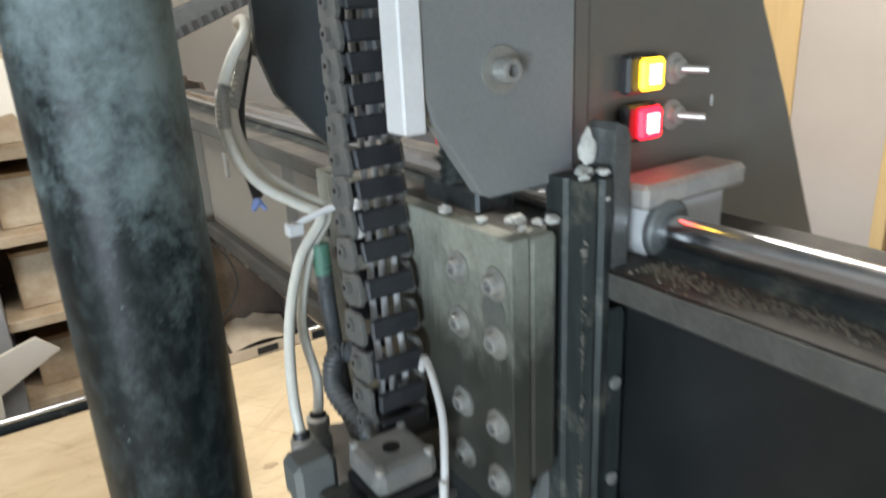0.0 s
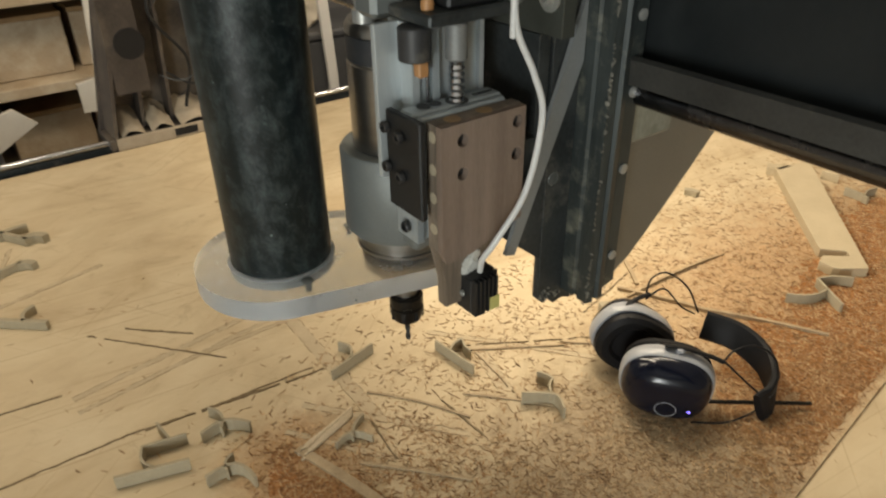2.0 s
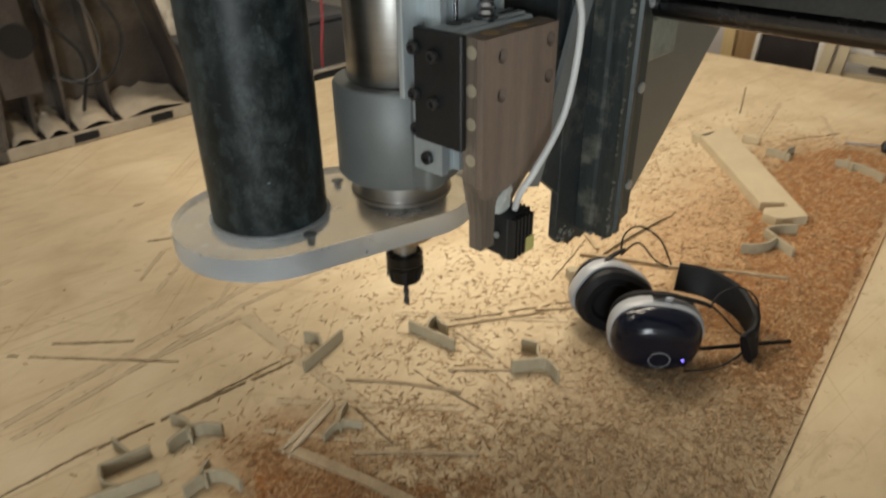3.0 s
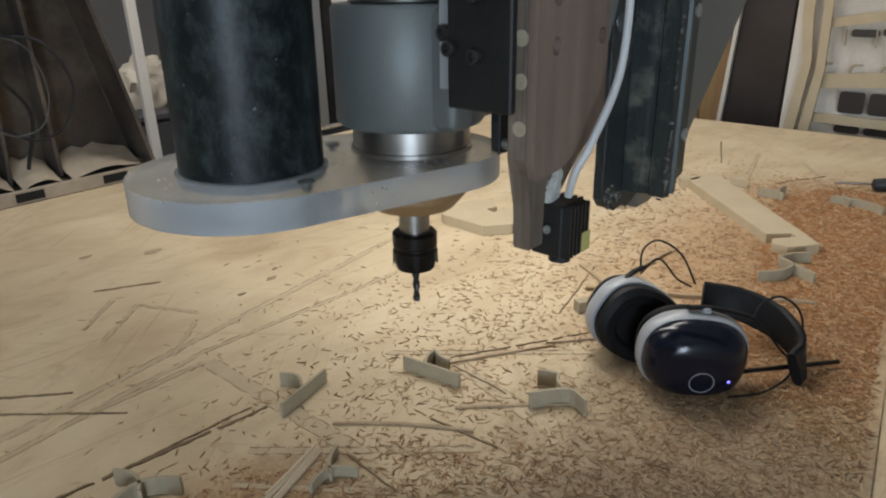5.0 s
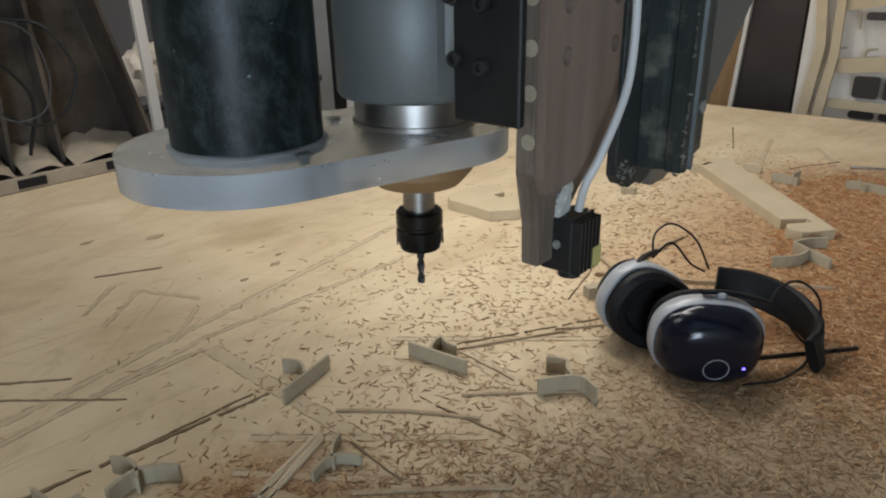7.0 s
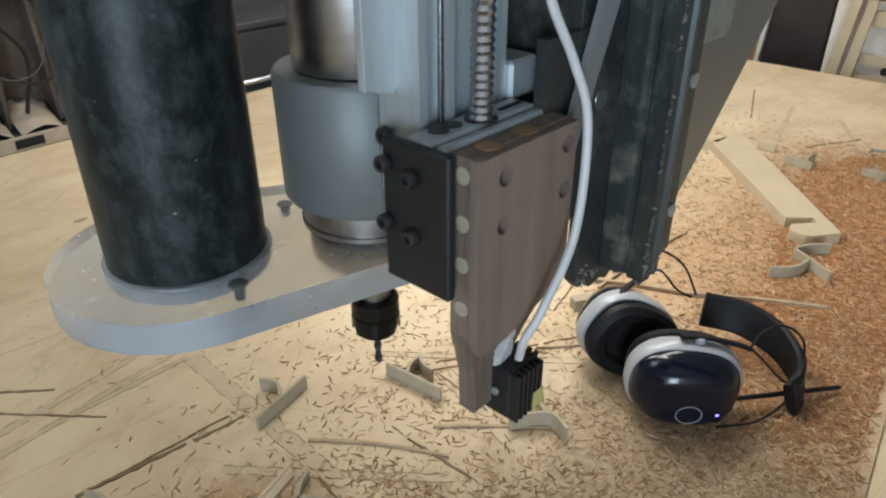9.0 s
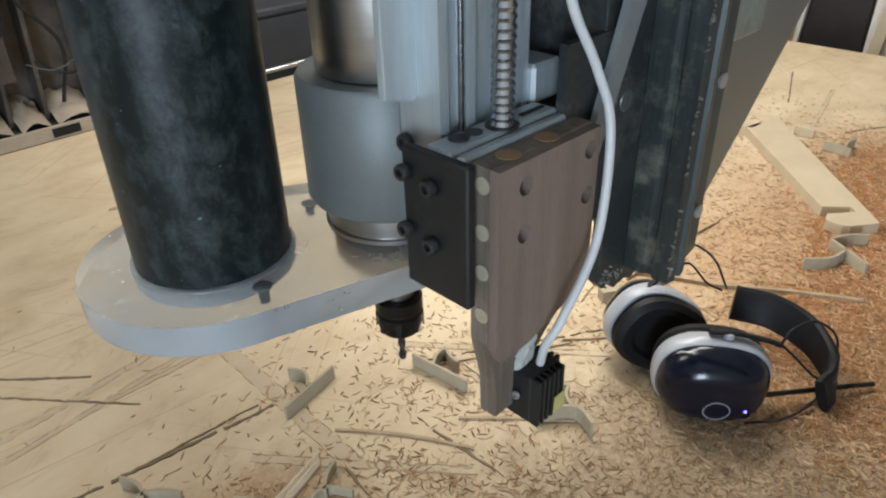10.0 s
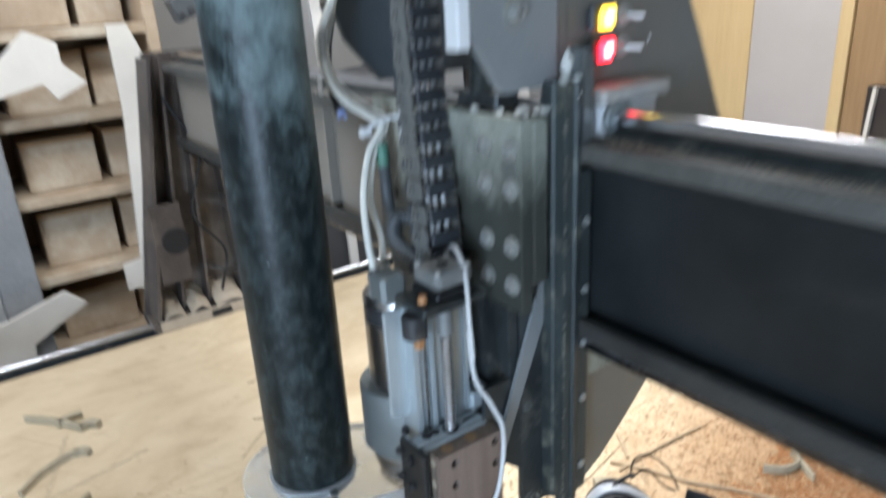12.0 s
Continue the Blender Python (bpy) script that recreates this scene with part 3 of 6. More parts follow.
def build_guide_rod(name, y, xa, xb):
    t = thing(name, "polished steel guide rod along the table edge", "guide rod")
    part("shaft", rod((xa, y, 0.012), 0.009, xb - xa, "x"), chrome, t)
    part("support", bx(xa, xb, y - 0.006, y + 0.006, -0.06, 0.005), steel_dark, t, smooth=False)
    part("angle", bx(xa, xb, y - 0.02, y + 0.03, -0.075, -0.06), steel_dark, t, smooth=False)


build_guide_rod("guide_rod", 1.235, -1.5, 1.79)


# ---------------------------------------------------------------- gantry
def build_gantry():
    t = thing("gantry", "dark steel gantry beam with a polished linear rod on top", "gantry")
    ya, yb = -1.45, 1.22
    part("web", bx(0.142, 0.152, ya, yb, 0.486, 0.668), beam_paint, t, smooth=False)
    part("top_flange", plate([(0.115, 0.660), (0.119, 0.657), (0.124, 0.662), (0.26, 0.668), (0.26, 0.677), (0.117, 0.677)], ya, yb, "y", 0.001), beam_edge, t)
    part("bottom_flange", plate([(0.115, 0.497), (0.120, 0.499), (0.126, 0.490), (0.26, 0.486), (0.26, 0.477), (0.117, 0.477)], ya, yb, "y", 0.001), lower_edge, t)
    part("lip", bx(0.1135, 0.1148, ya, yb, 0.661, 0.6765), lip_mat, t, "pale flange lip", False)
    part("back_web", bx(0.25, 0.26, ya, yb, 0.486, 0.668), beam_paint, t, smooth=False)
    part("rod_support", plate([(0.150, 0.6772), (0.178, 0.6772), (0.168, 0.683), (0.160, 0.683)], ya, yb, "y"), rail_steel, t, smooth=False)
    part("linear_rod", rod((0.164, ya, 0.692), 0.0105, yb - ya, "y"), chrome, t, "polished linear rod")
    part("lower_rod", rod((0.135, ya, 0.4665), 0.0100, yb - ya, "y"), dark_rod, t)
    for y in (-1.2, -0.8, -0.45, 0.4, 0.8):
        part("rib", bx(0.128, 0.1415, y, y + 0.008, 0.488, 0.667), beam_paint, t, smooth=False)
    rng = random.Random(3)
    bm = bmesh.new()
    for k in range(1500):
        y = -0.16 - 0.75 * rng.random() ** 1.3
        x = 0.138 + 0.0055 * rng.gauss(0, 1) + 0.004 * math.sin(y * 40)
        r = rng.uniform(0.0004, 0.0012)
        m = Matrix.Translation((x, y, 0.6772 + r * 0.4)) @ Euler((rng.random() * 6, rng.random() * 6, rng.random() * 6)).to_matrix().to_4x4() @ Matrix.Diagonal((r, r * rng.uniform(0.5, 1.6), r * 0.6, 1))
        bmesh.ops.create_cube(bm, size=1.4, matrix=m)
    tagged(part("crumb_line", bm, dust_pale, t, "pale dust crumbs on the flange", False), kind="stuff")
    # far leg with gusset plates standing on the table edge
    part("leg_plate", plate([(-0.03, 0.02), (0.42, 0.02), (0.33, 0.40), (0.26, 0.70), (0.09, 0.70)], 1.30, 1.31, "y"), leg_iron, t, smooth=False)
    for xa, xb, w in ((-0.018, 0.075, 0.10), (0.06, 0.115, 0.05), (0.13, 0.16, 0.05), (0.23, 0.21, 0.055), (0.42, 0.26, 0.10)):
        part("gusset", plate([(xa, 0.03), (xa + 0.008, 0.03), (xb + 0.008, 0.69), (xb, 0.69)], 1.30 - w, 1.2995, "y"), leg_iron, t, smooth=False)
    part("leg_base", bx(-0.03, 0.45, 1.205, 1.32, 0.0005, 0.026, 0.002), leg_iron, t, smooth=False)
    part("leg_front", bx(-0.015, 0.45, 1.200, 1.2045, 0.0005, 0.030, 0.0015), leg_dust, t, "dusty front strip", smooth=False)
    for x in (0.12, 0.30):
        part("slot", bx(x, x + 0.055, 1.198, 1.1995, 0.006, 0.024), dark_void, t, smooth=False)
    part("hole", rod((0.063, 1.195, 0.24), 0.034, 0.004, "y"), dark_void, t, smooth=False)
    part("hole_plate", bx(0.012, 0.088, 1.2002, 1.206, 0.13, 0.34), leg_iron, t, smooth=False)
    for xa, xb in ((0.0, 0.055), (0.07, 0.125), (0.14, 0.22), (0.24, 0.40)):
        bm = bmesh.new()
        n = 7
        g = [[bm.verts.new((xa + (xb - xa) * i / n, 1.207 + 0.09 * j / n, 0.0265 + (0.038 * (j / n) + 0.014 * math.sin(math.pi * i / n)) * (0.8 + 0.3 * random.random()))) for j in range(n + 1)] for i in range(n + 1)]
        for i in range(n):
            for j in range(n):
                bm.faces.new((g[i][j], g[i + 1][j], g[i + 1][j + 1], g[i][j + 1]))
        part("dust_drift", bm, leg_dust, t)
    part("leg_cable", tube([(0.13, 1.235, 0.30), (0.155, 1.215, 0.325), (0.205, 1.205, 0.30), (0.225, 1.20, 0.22), (0.205, 1.20, 0.155), (0.16, 1.21, 0.135), (0.12, 1.23, 0.15)], 0.0016, 8), conduit_grey, t, "grey cable loop")
    part("leg_hose", tube([(0.16, 1.26, 0.33), (0.24, 1.22, 0.31), (0.28, 1.21, 0.22), (0.25, 1.22, 0.14), (0.19, 1.22, 0.12), (0.14, 1.24, 0.15)], 0.003, 8), black_iron, t)
    part("leg_hose", tube([(0.10, 1.22, 0.60), (0.16, 1.21, 0.45), (0.12, 1.21, 0.30), (0.19, 1.22, 0.18), (0.17, 1.24, 0.06)], 0.004, 8), black_iron, t)
    return t


build_gantry()


# ---------------------------------------------------------------- carriage on the gantry
def build_carriage():
    t = thing("gantry_carriage", "grey steel gantry carriage with lit switches", "machine carriage")
    yf = -0.118
    outline = [(0.128, 0.257), (0.150, 0.257), (0.170, 0.264), (0.190, 0.277), (0.212, 0.296), (0.240, 0.322), (0.291, 0.372), (0.345, 0.424), (0.412, 0.50), (0.405, 0.61), (0.331, 0.752), (0.288, 0.825), (0.255, 0.95), (0.255, 1.15), (0.128, 1.15)]
    part("side_plate", plate(outline, yf, yf + 0.008, "y", 0.0012), steel_plate, t, "grey painted side plate", False)
    front = [(0.013, 1.15), (0.013, 0.786), (0.018, 0.772), (0.046, 0.730), (0.052, 0.727), (0.108, 0.728), (0.113, 0.733), (0.113, 1.15)]
    part("bolt_plate", plate(front, yf - 0.004, yf + 0.006, "y", 0.0012), bolt_plate_grey, t, "light grey front plate", False)
    part("slot_bar", plate([(0.1155, 0.735), (0.1257, 0.735), (0.1257, 0.835), (0.1235, 0.841), (0.1177, 0.841), (0.1155, 0.835)], yf - 0.002, yf + 0.004, "y"), steel_plate, t, smooth=False)
    part("joint_strip", bx(0.1135, 0.1275, yf + 0.001, yf + 0.0035, 0.70, 1.15), steel_dark, t, smooth=False)
    part("white_panel", bx(-0.0005, 0.0125, yf - 0.006, yf + 0.012, 0.768, 1.15, 0.001), white_plastic, t, "white plastic guard strip", False)
    socket_bolt(t, (0.0605, yf - 0.004, 0.7945), TO_NY, 0.0065, 0.011, 0.0125)
    far = [(0.018, 1.15), (0.018, 0.80), (0.029, 0.767), (0.07, 0.72), (0.25, 0.72), (0.25, 1.15)]
    part("far_side_plate", plate(far, 0.12, 0.128, "y", 0.001), blue_plate, t, "dark blue-grey far side plate", False)
    # lit push switches and toggles
    for z, lens, core in ((0.783, lamp_amber, lamp_core_amber), (0.754, lamp_red, lamp_core_red)):
        lamp = part("switch_lamp", bx(0.152, 0.180, yf - 0.009, yf - 0.0005, z - 0.0115, z + 0.0115, 0.002), plastic_black, t, "black square switch body", False)
        part("lens", bx(0.159, 0.179, yf - 0.014, yf - 0.0092, z - 0.0095, z + 0.0095, 0.002), lens, lamp, "glowing lens", False)
        part("lens_core", bx(0.164, 0.1745, yf - 0.0148, yf - 0.0142, z - 0.006, z + 0.006, 0.0002), core, lamp, smooth=False)
        tg = part("toggle_switch", lathe(bmesh.new(), [(0, 0), (0.0098, 0), (0.0098, 0.0015), (0.0062, 0.0025), (0.0062, 0.007), (0.0045, 0.008), (0, 0.008)], n=18, m=Matrix.Translation((0.202, yf - 0.0003, z)) @ TO_NY), bolt_mat, t, "chrome toggle switch")
        part("lever", tube([(0.202, yf - 0.007, z), (0.206, yf - 0.013, z - 0.0005), (0.211, yf - 0.020, z - 0.001)], 0.0026, 10), bolt_mat, tg)
    part("scratch", bx(0.243, 0.2445, yf - 0.0006, yf - 0.0001, 0.755, 0.762), white_plastic, t, smooth=False)
    part("cable_slit", bx(0.2345, 0.2395, yf - 0.0012, yf - 0.0002, 0.66, 0.705), black_iron, t, smooth=False)
    # rod bearing
    block = part("bearing_block", plate([(0.148, 0.6795), (0.150, 0.706), (0.222, 0.706), (0.222, 0.6795), (0.205, 0.6795), (0.203, 0.668), (0.185, 0.668), (0.184, 0.684), (0.166, 0.672), (0.152, 0.672)], yf - 0.030, yf - 0.0005, "y", 0.0012), white_plastic, t, "white bearing block", False)
    part("bearing_cap", bx(0.143, 0.240, yf - 0.034, yf - 0.0005, 0.7065, 0.722, 0.003), cap_dusty, t, "grey dusty bearing cap", False)
    part("bearing_seal", lathe(bmesh.new(), [(0.0108, 0), (0.019, 0), (0.019, 0.004), (0.0175, 0.0055), (0.0108, 0.006)], n=28, m=Matrix.Translation((0.164, yf - 0.0302, 0.692)) @ TO_NY), clamp_grey, block)
    part("clip", plate([(0.133, 0.455), (0.165, 0.455), (0.165, 0.476), (0.150, 0.476), (0.150, 0.465), (0.142, 0.465), (0.142, 0.476), (0.133, 0.476)], yf - 0.028, yf - 0.008, "y", 0.001), clamp_grey, t, "grey lower rod guide", False)
    part("lower_lug", bx(0.14, 0.20, yf - 0.02, yf - 0.0005, 0.415, 0.452, 0.003), steel_green, t, smooth=False)
    return t


build_carriage()


# ---------------------------------------------------------------- z axis
def build_z_axis():
    t = thing("z_axis", "greenish steel z-axis plate with bolted bearing blocks", "machine slide")
    # lower half in a darker steel: oil, and shade put into the colour
    part("lower_plate", plate([(-0.117, 0.519), (0.10, 0.519), (0.07, 0.345), (-0.117, 0.345)], 0.052, 0.064, "x", 0.001), steel_dark, t, "dark oily lower plate with shade in its colour", False)
    part("slide_plate", plate([(-0.14, 0.706), (0.112, 0.706), (0.112, 0.52), (-0.14, 0.52)], 0.051, 0.064, "x", 0.001), oily_steel, t, "greenish dusty slide plate, oily below", False)
    part("side_channel", bx(0.0645, 0.0865, -0.139, -0.120, 0.545, 0.705, 0.004, seg=2), oily_steel, t, smooth=False)
    part("lower_backing", plate([(0.0655, 0.70), (0.0655, 0.279), (0.072, 0.272), (0.079, 0.275), (0.086, 0.266), (0.098, 0.269), (0.106, 0.264), (0.1275, 0.272), (0.1275, 0.70)], -0.1195, -0.112, "y", 0.0008), steel_dark, t, smooth=False)
    part("lower_lug_plate", plate([(0.018, 0.362), (0.065, 0.322), (0.065, 0.44), (0.018, 0.44)], -0.1185, -0.113, "y"), steel_dark, t, smooth=False)
    for z in (0.678, 0.642, 0.586, 0.547):
        for y in (-0.0905, -0.1265):
            socket_bolt(t, (0.0508, y, z), TO_NX, 0.0055, 0.0065, 0.0102)
    # dark discs draw the shade in the screw holes
    for z, y in ((0.640, 0.088), (0.598, 0.078), (0.557, 0.072), (0.655, 0.10)):
        part("screw_hole", rod((0.0495, y, z), 0.0045, 0.0013, "x"), bolt_dark, t)
    part("plug", rod((0.0503, -0.1235, 0.6605), 0.0105, 0.0008, "x"), steel_dark_plug, t)
    # vertical linear rail in front of the side plate
    prof = [(0.094, -0.120), (0.094, -0.134), (0.0965, -0.136), (0.0965, -0.1395), (0.0935, -0.141), (0.0935, -0.152), (0.1005, -0.1535), (0.1025, -0.150), (0.1055, -0.150), (0.1075, -0.1535), (0.1145, -0.152), (0.1145, -0.141), (0.1115, -0.1395), (0.1115, -0.136), (0.114, -0.134), (0.114, -0.120)]
    part("linear_rail", plate(prof, 0.280, 0.733, "z"), rail_steel, t, "greasy vertical linear rail", False)
    part("rail_guard", plate([(0.1165, 0.286), (0.131, 0.290), (0.131, 0.645), (0.128, 0.651), (0.1165, 0.651)], -0.150, -0.119, "y", 0.0012), rail_steel, t, smooth=False)
    part("rail_shield", plate([(0.1178, 0.66), (0.131, 0.66), (0.131, 0.752), (0.128, 0.759), (0.121, 0.762), (0.1178, 0.758)], -0.150, -0.128, "y", 0.001), shield_grey, t, smooth=False)
    for z in (0.32, 0.404, 0.47, 0.529, 0.60):
        part("rail_bolt", lathe(bmesh.new(), [(0, 0), (0.0045, 0), (0.0045, 0.0015), (0.003, 0.002), (0, 0.0012)], n=14, m=Matrix.Translation((0.1238, -0.1502, z)) @ TO_NY), bolt_mat, t)
    part("brace_strip", plate([(0.020, 0.345), (0.030, 0.342), (0.0928, 0.494), (0.0928, 0.540), (0.090, 0.540)], -0.1245, -0.1205, "y"), bolt_plate_grey, t, "grey diagonal strip", False)
    rng = random.Random(5)
    bm = bmesh.new()
    for k in range(260):
        z = rng.uniform(0.282, 0.70)
        if noise.noise(Vector((z * 45, 0, 0))) < -0.12:
            continue
        r = rng.uniform(0.0004, 0.0014)
        m = Matrix.Translation((0.0930 + rng.gauss(0, 0.0008), -0.1528 - 0.0006 * rng.random(), z)) @ Euler((rng.random() * 6, rng.random() * 6, 0)).to_matrix().to_4x4() @ Matrix.Diagonal((r, r * 0.7, r * rng.uniform(0.8, 2.2), 1))
        bmesh.ops.create_icosphere(bm, subdivisions=1, radius=1.0, matrix=m)
    tagged(part("caked_grease", bm, grease_brown, t, "brown dust caked in grease"), kind="stuff")
    part("plug", lathe(bmesh.new(), [(0, 0), (0.0062, 0), (0.0058, 0.0006), (0, 0.0006)], n=22, m=Matrix.Translation((0.074, -0.1197, 0.398)) @ TO_NY), shield_grey, t, "pale filled hole")
    bm = bmesh.new()
    for k in range(70):
        x, r = rng.uniform(0.066, 0.128), rng.uniform(0.0005, 0.0013)
        m = Matrix.Translation((x, -0.120 - 0.032 * rng.random() * (x > 0.093), 0.279 + rng.gauss(0, 0.003) + 0.006 * rng.random() ** 3)) @ Euler((rng.random() * 6, rng.random() * 6, 0)).to_matrix().to_4x4() @ Matrix.Diagonal((r, r * 0.7, r * rng.uniform(0.8, 2.0), 1))
        bmesh.ops.create_icosphere(bm, subdivisions=1, radius=1.0, matrix=m)
    tagged(part("caked_dust", bm, grease_brown, t, "brown sawdust caked on the rail foot"), kind="stuff")
    # grease and shavings on top
    for cx, cy, cz, s in ((0.062, -0.10, 0.708, 0.005), (0.075, -0.115, 0.7085, 0.0075), (0.083, -0.125, 0.708, 0.005), (0.106, -0.139, 0.7355, 0.0075), (0.1075, -0.139, 0.749, 0.0060), (0.056, -0.07, 0.709, 0.006), (0.090, -0.130, 0.709, 0.006), (0.098, -0.146, 0.735, 0.0045), (0.112, -0.147, 0.736, 0.0055), (0.110, -0.1515, 0.722, 0.0035), (0.069, -0.128, 0.7075, 0.004)):
        bm = bmesh.new()
        bmesh.ops.create_icosphere(bm, subdivisions=3, radius=s)
        for v in bm.verts:
            v.co *= 0.72 + 0.34 * noise.noise(v.co * 200 + Vector((cx * 900, cy * 500, 0))) + 0.12 * noise.noise(v.co * 700)
            v.co.z *= 2.2 if cz > 0.745 else 0.6
        bmesh.ops.translate(bm, verts=bm.verts, vec=(cx, cy, cz))
        part("grease_lump", bm, paste, t)
    part("screw", tube([(0.078, -0.055, 0.706), (0.078, -0.055, 0.78), (0.078, -0.055, 0.86)], 0.011, 14, 24, ribs=0.0018), rail_steel, t, "dark ball screw")
    part("screw_block", bx(0.066, 0.095, -0.09, -0.03, 0.7065, 0.722, 0.002), steel_dark, t, smooth=False)
    return t


build_z_axis()


# ---------------------------------------------------------------- spindle with dust shoe
def build_spindle():
    t = thing("spindle", "silver air-cooled router spindle in a grey clamp", "spindle")
    part("clamp", lathe(bmesh.new(), [(0.0405, 0.333), (0.0505, 0.333), (0.0525, 0.336), (0.0525, 0.409), (0.0505, 0.412), (0.0405, 0.412)], n=64), clamp_grey, t, "grey round spindle clamp")
    part("clamp_foot", bx(0.0, 0.0505, -0.045, 0.05, 0.335, 0.410, 0.004), clamp_grey, t, smooth=False)
    part("clamp_ear", bx(-0.028, -0.004, -0.062, -0.030, 0.3345, 0.4105, 0.006, seg=3), clamp_grey, t)
    part("body", lathe(bmesh.new(), [(0.0398, 0.413), (0.040, 0.4135), (0.040, 0.486), (0.0385, 0.487), (0.0385, 0.509), (0.040, 0.510), (0.040, 0.515), (0.037, 0.520), (0.02, 0.521), (0, 0.521)], n=64), steel_turned, t, "turned stainless body")
    part("band", lathe(bmesh.new(), [(0.0386, 0.488), (0.0396, 0.4885), (0.0396, 0.5085), (0.0386, 0.509)], n=64), plastic_black, t, "black band")
    part("nose", lathe(bmesh.new(), [(0.030, 0.333), (0.0385, 0.3328), (0.042, 0.331), (0.042, 0.317), (0.0435, 0.3165), (0.0435, 0.3135), (0.038, 0.3133), (0.030, 0.3133)], n=64), steel_turned, t, "turned stainless nose")
    part("nose_cap", lathe(bmesh.new(), [(0.0, 0.2935), (0.036, 0.2935), (0.0395, 0.290), (0.039, 0.280), (0.030, 0.270), (0.0, 0.268)], n=48), wood_brown, t, "brownish dusty nose cap")
    part("shaft", rod((0, 0, 0.2485), 0.0115, 0.02), steel_turned, t)
    nut = bmesh.new()
    lathe(nut, [(0.0, 0.2495), (0.0150, 0.2495), (0.017, 0.2475), (0.017, 0.2385), (0.0158, 0.2375), (0.0158, 0.2355), (0.017, 0.2345), (0.017, 0.2275), (0.0145, 0.2195), (0.009, 0.2187), (0.0, 0.2187)], n=36)
    nut = part("collet_nut", nut, nut_black, t, "black collet nut")
    for k in range(8):
        a = k * math.pi / 4
        part("notch", bx(0.0163, 0.0172, -0.002, 0.002, 0.2225, 0.2335, m=Matrix.Rotation(a, 4, "Z")), dark_void, nut, smooth=False)
    # twisted end mill
    bm = bmesh.new()
    rings = []
    for k in range(37):
        z, tw = 0.1905 + 0.0285 * k / 36, k * 0.22
        ring = []
        for j in range(16):
            a = 2 * math.pi * j / 16
            fl = 0.0029 if z > 0.211 else 0.0029 - 0.0011 * (0.5 + 0.5 * math.cos(2 * (a - tw)))
            ring.append(bm.verts.new((fl * math.cos(a), fl * math.sin(a), z)))
        rings.append(ring)
    for a, b in zip(rings, rings[1:]):
        for j in range(16):
            bm.faces.new((a[j], a[(j + 1) % 16], b[(j + 1) % 16], b[j]))
    bm.faces.new(rings[0]), bm.faces.new(rings[-1])
    part("cutter", bm, bolt_dark, t, "spiral end mill")
    for x, y in ((-0.030, -0.005), (-0.010, 0.014)):
        f = part("fitting", lathe(bmesh.new(), [(0.009, 0.5205), (0.009, 0.53), (0.007, 0.531), (0.007, 0.537), (0.0085, 0.538), (0.0085, 0.545), (0.004, 0.546)], (x, y, 0), n=16), bolt_mat, t, "brass hose fitting")
    return t


build_spindle()

PIPE = (-0.1055, 0.0446)


def build_dust_shoe():
    t = thing("dust_shoe", "frosted clear acrylic dust shoe plate", "dust shoe")
    c = [(PIPE[0], PIPE[1], 0.0785), (0.0, 0.0, 0.0635)]
    pts = []
    for k in range(720):
        a = 2 * math.pi * k / 720
        u = (math.cos(a), math.sin(a))
        pts.append(max((x * u[0] + y * u[1] + r, x, y, r) for x, y, r in c) + (a,))
    out, last = [], None
    for k in range(0, 720, 8):
        _, x, y, r, a = pts[k]
        out.append((x + r * math.cos(a), y + r * math.sin(a)))
    slab = part("plate", plate(out, 0.2940, 0.3130, "z", 0.0018), [acrylic, acrylic_edge], t, "clear acrylic plate with frosted rim", True)
    for f in slab.data.polygons:
        f.material_index = 0 if abs(f.normal.z) > 0.9 else 1
    part("pipe_ring", lathe(bmesh.new(), [(0.0462, 0.3132), (0.0490, 0.3132), (0.0485, 0.3145), (0.0465, 0.3150)], (*PIPE, 0), n=64), acrylic_edge, t)
    part("socket", lathe(bmesh.new(), [(0.0440, 0.2945), (0.0475, 0.2945), (0.0475, 0.3122), (0.0440, 0.3122)], (*PIPE, 0), n=64), frosted, t, "frosted pipe socket")
    for x, y in ((-0.108, -0.012), (-0.03, 0.052)):
        part("screw", lathe(bmesh.new(), [(0, 0.3132), (0.0055, 0.3132), (0.0055, 0.3138), (0.004, 0.3145), (0, 0.3145)], (x, y, 0), n=16), clamp_grey, t)
        part("screw_shank", rod((x, y, 0.2945), 0.003, 0.0183), clamp_grey, t)
    return t


build_dust_shoe()


def build_pipe():
    t = thing("extraction_pipe", "black plastic dust extraction pipe with a dust film", "pipe")
    part("tube", lathe(bmesh.new(), [(0.0438, 0.3145), (0.0448, 0.3138), (0.046, 0.315), (0.046, 1.3), (0.0438, 1.3)], (*PIPE, 0), n=72), pipe_mat, t)
    return t


build_pipe()


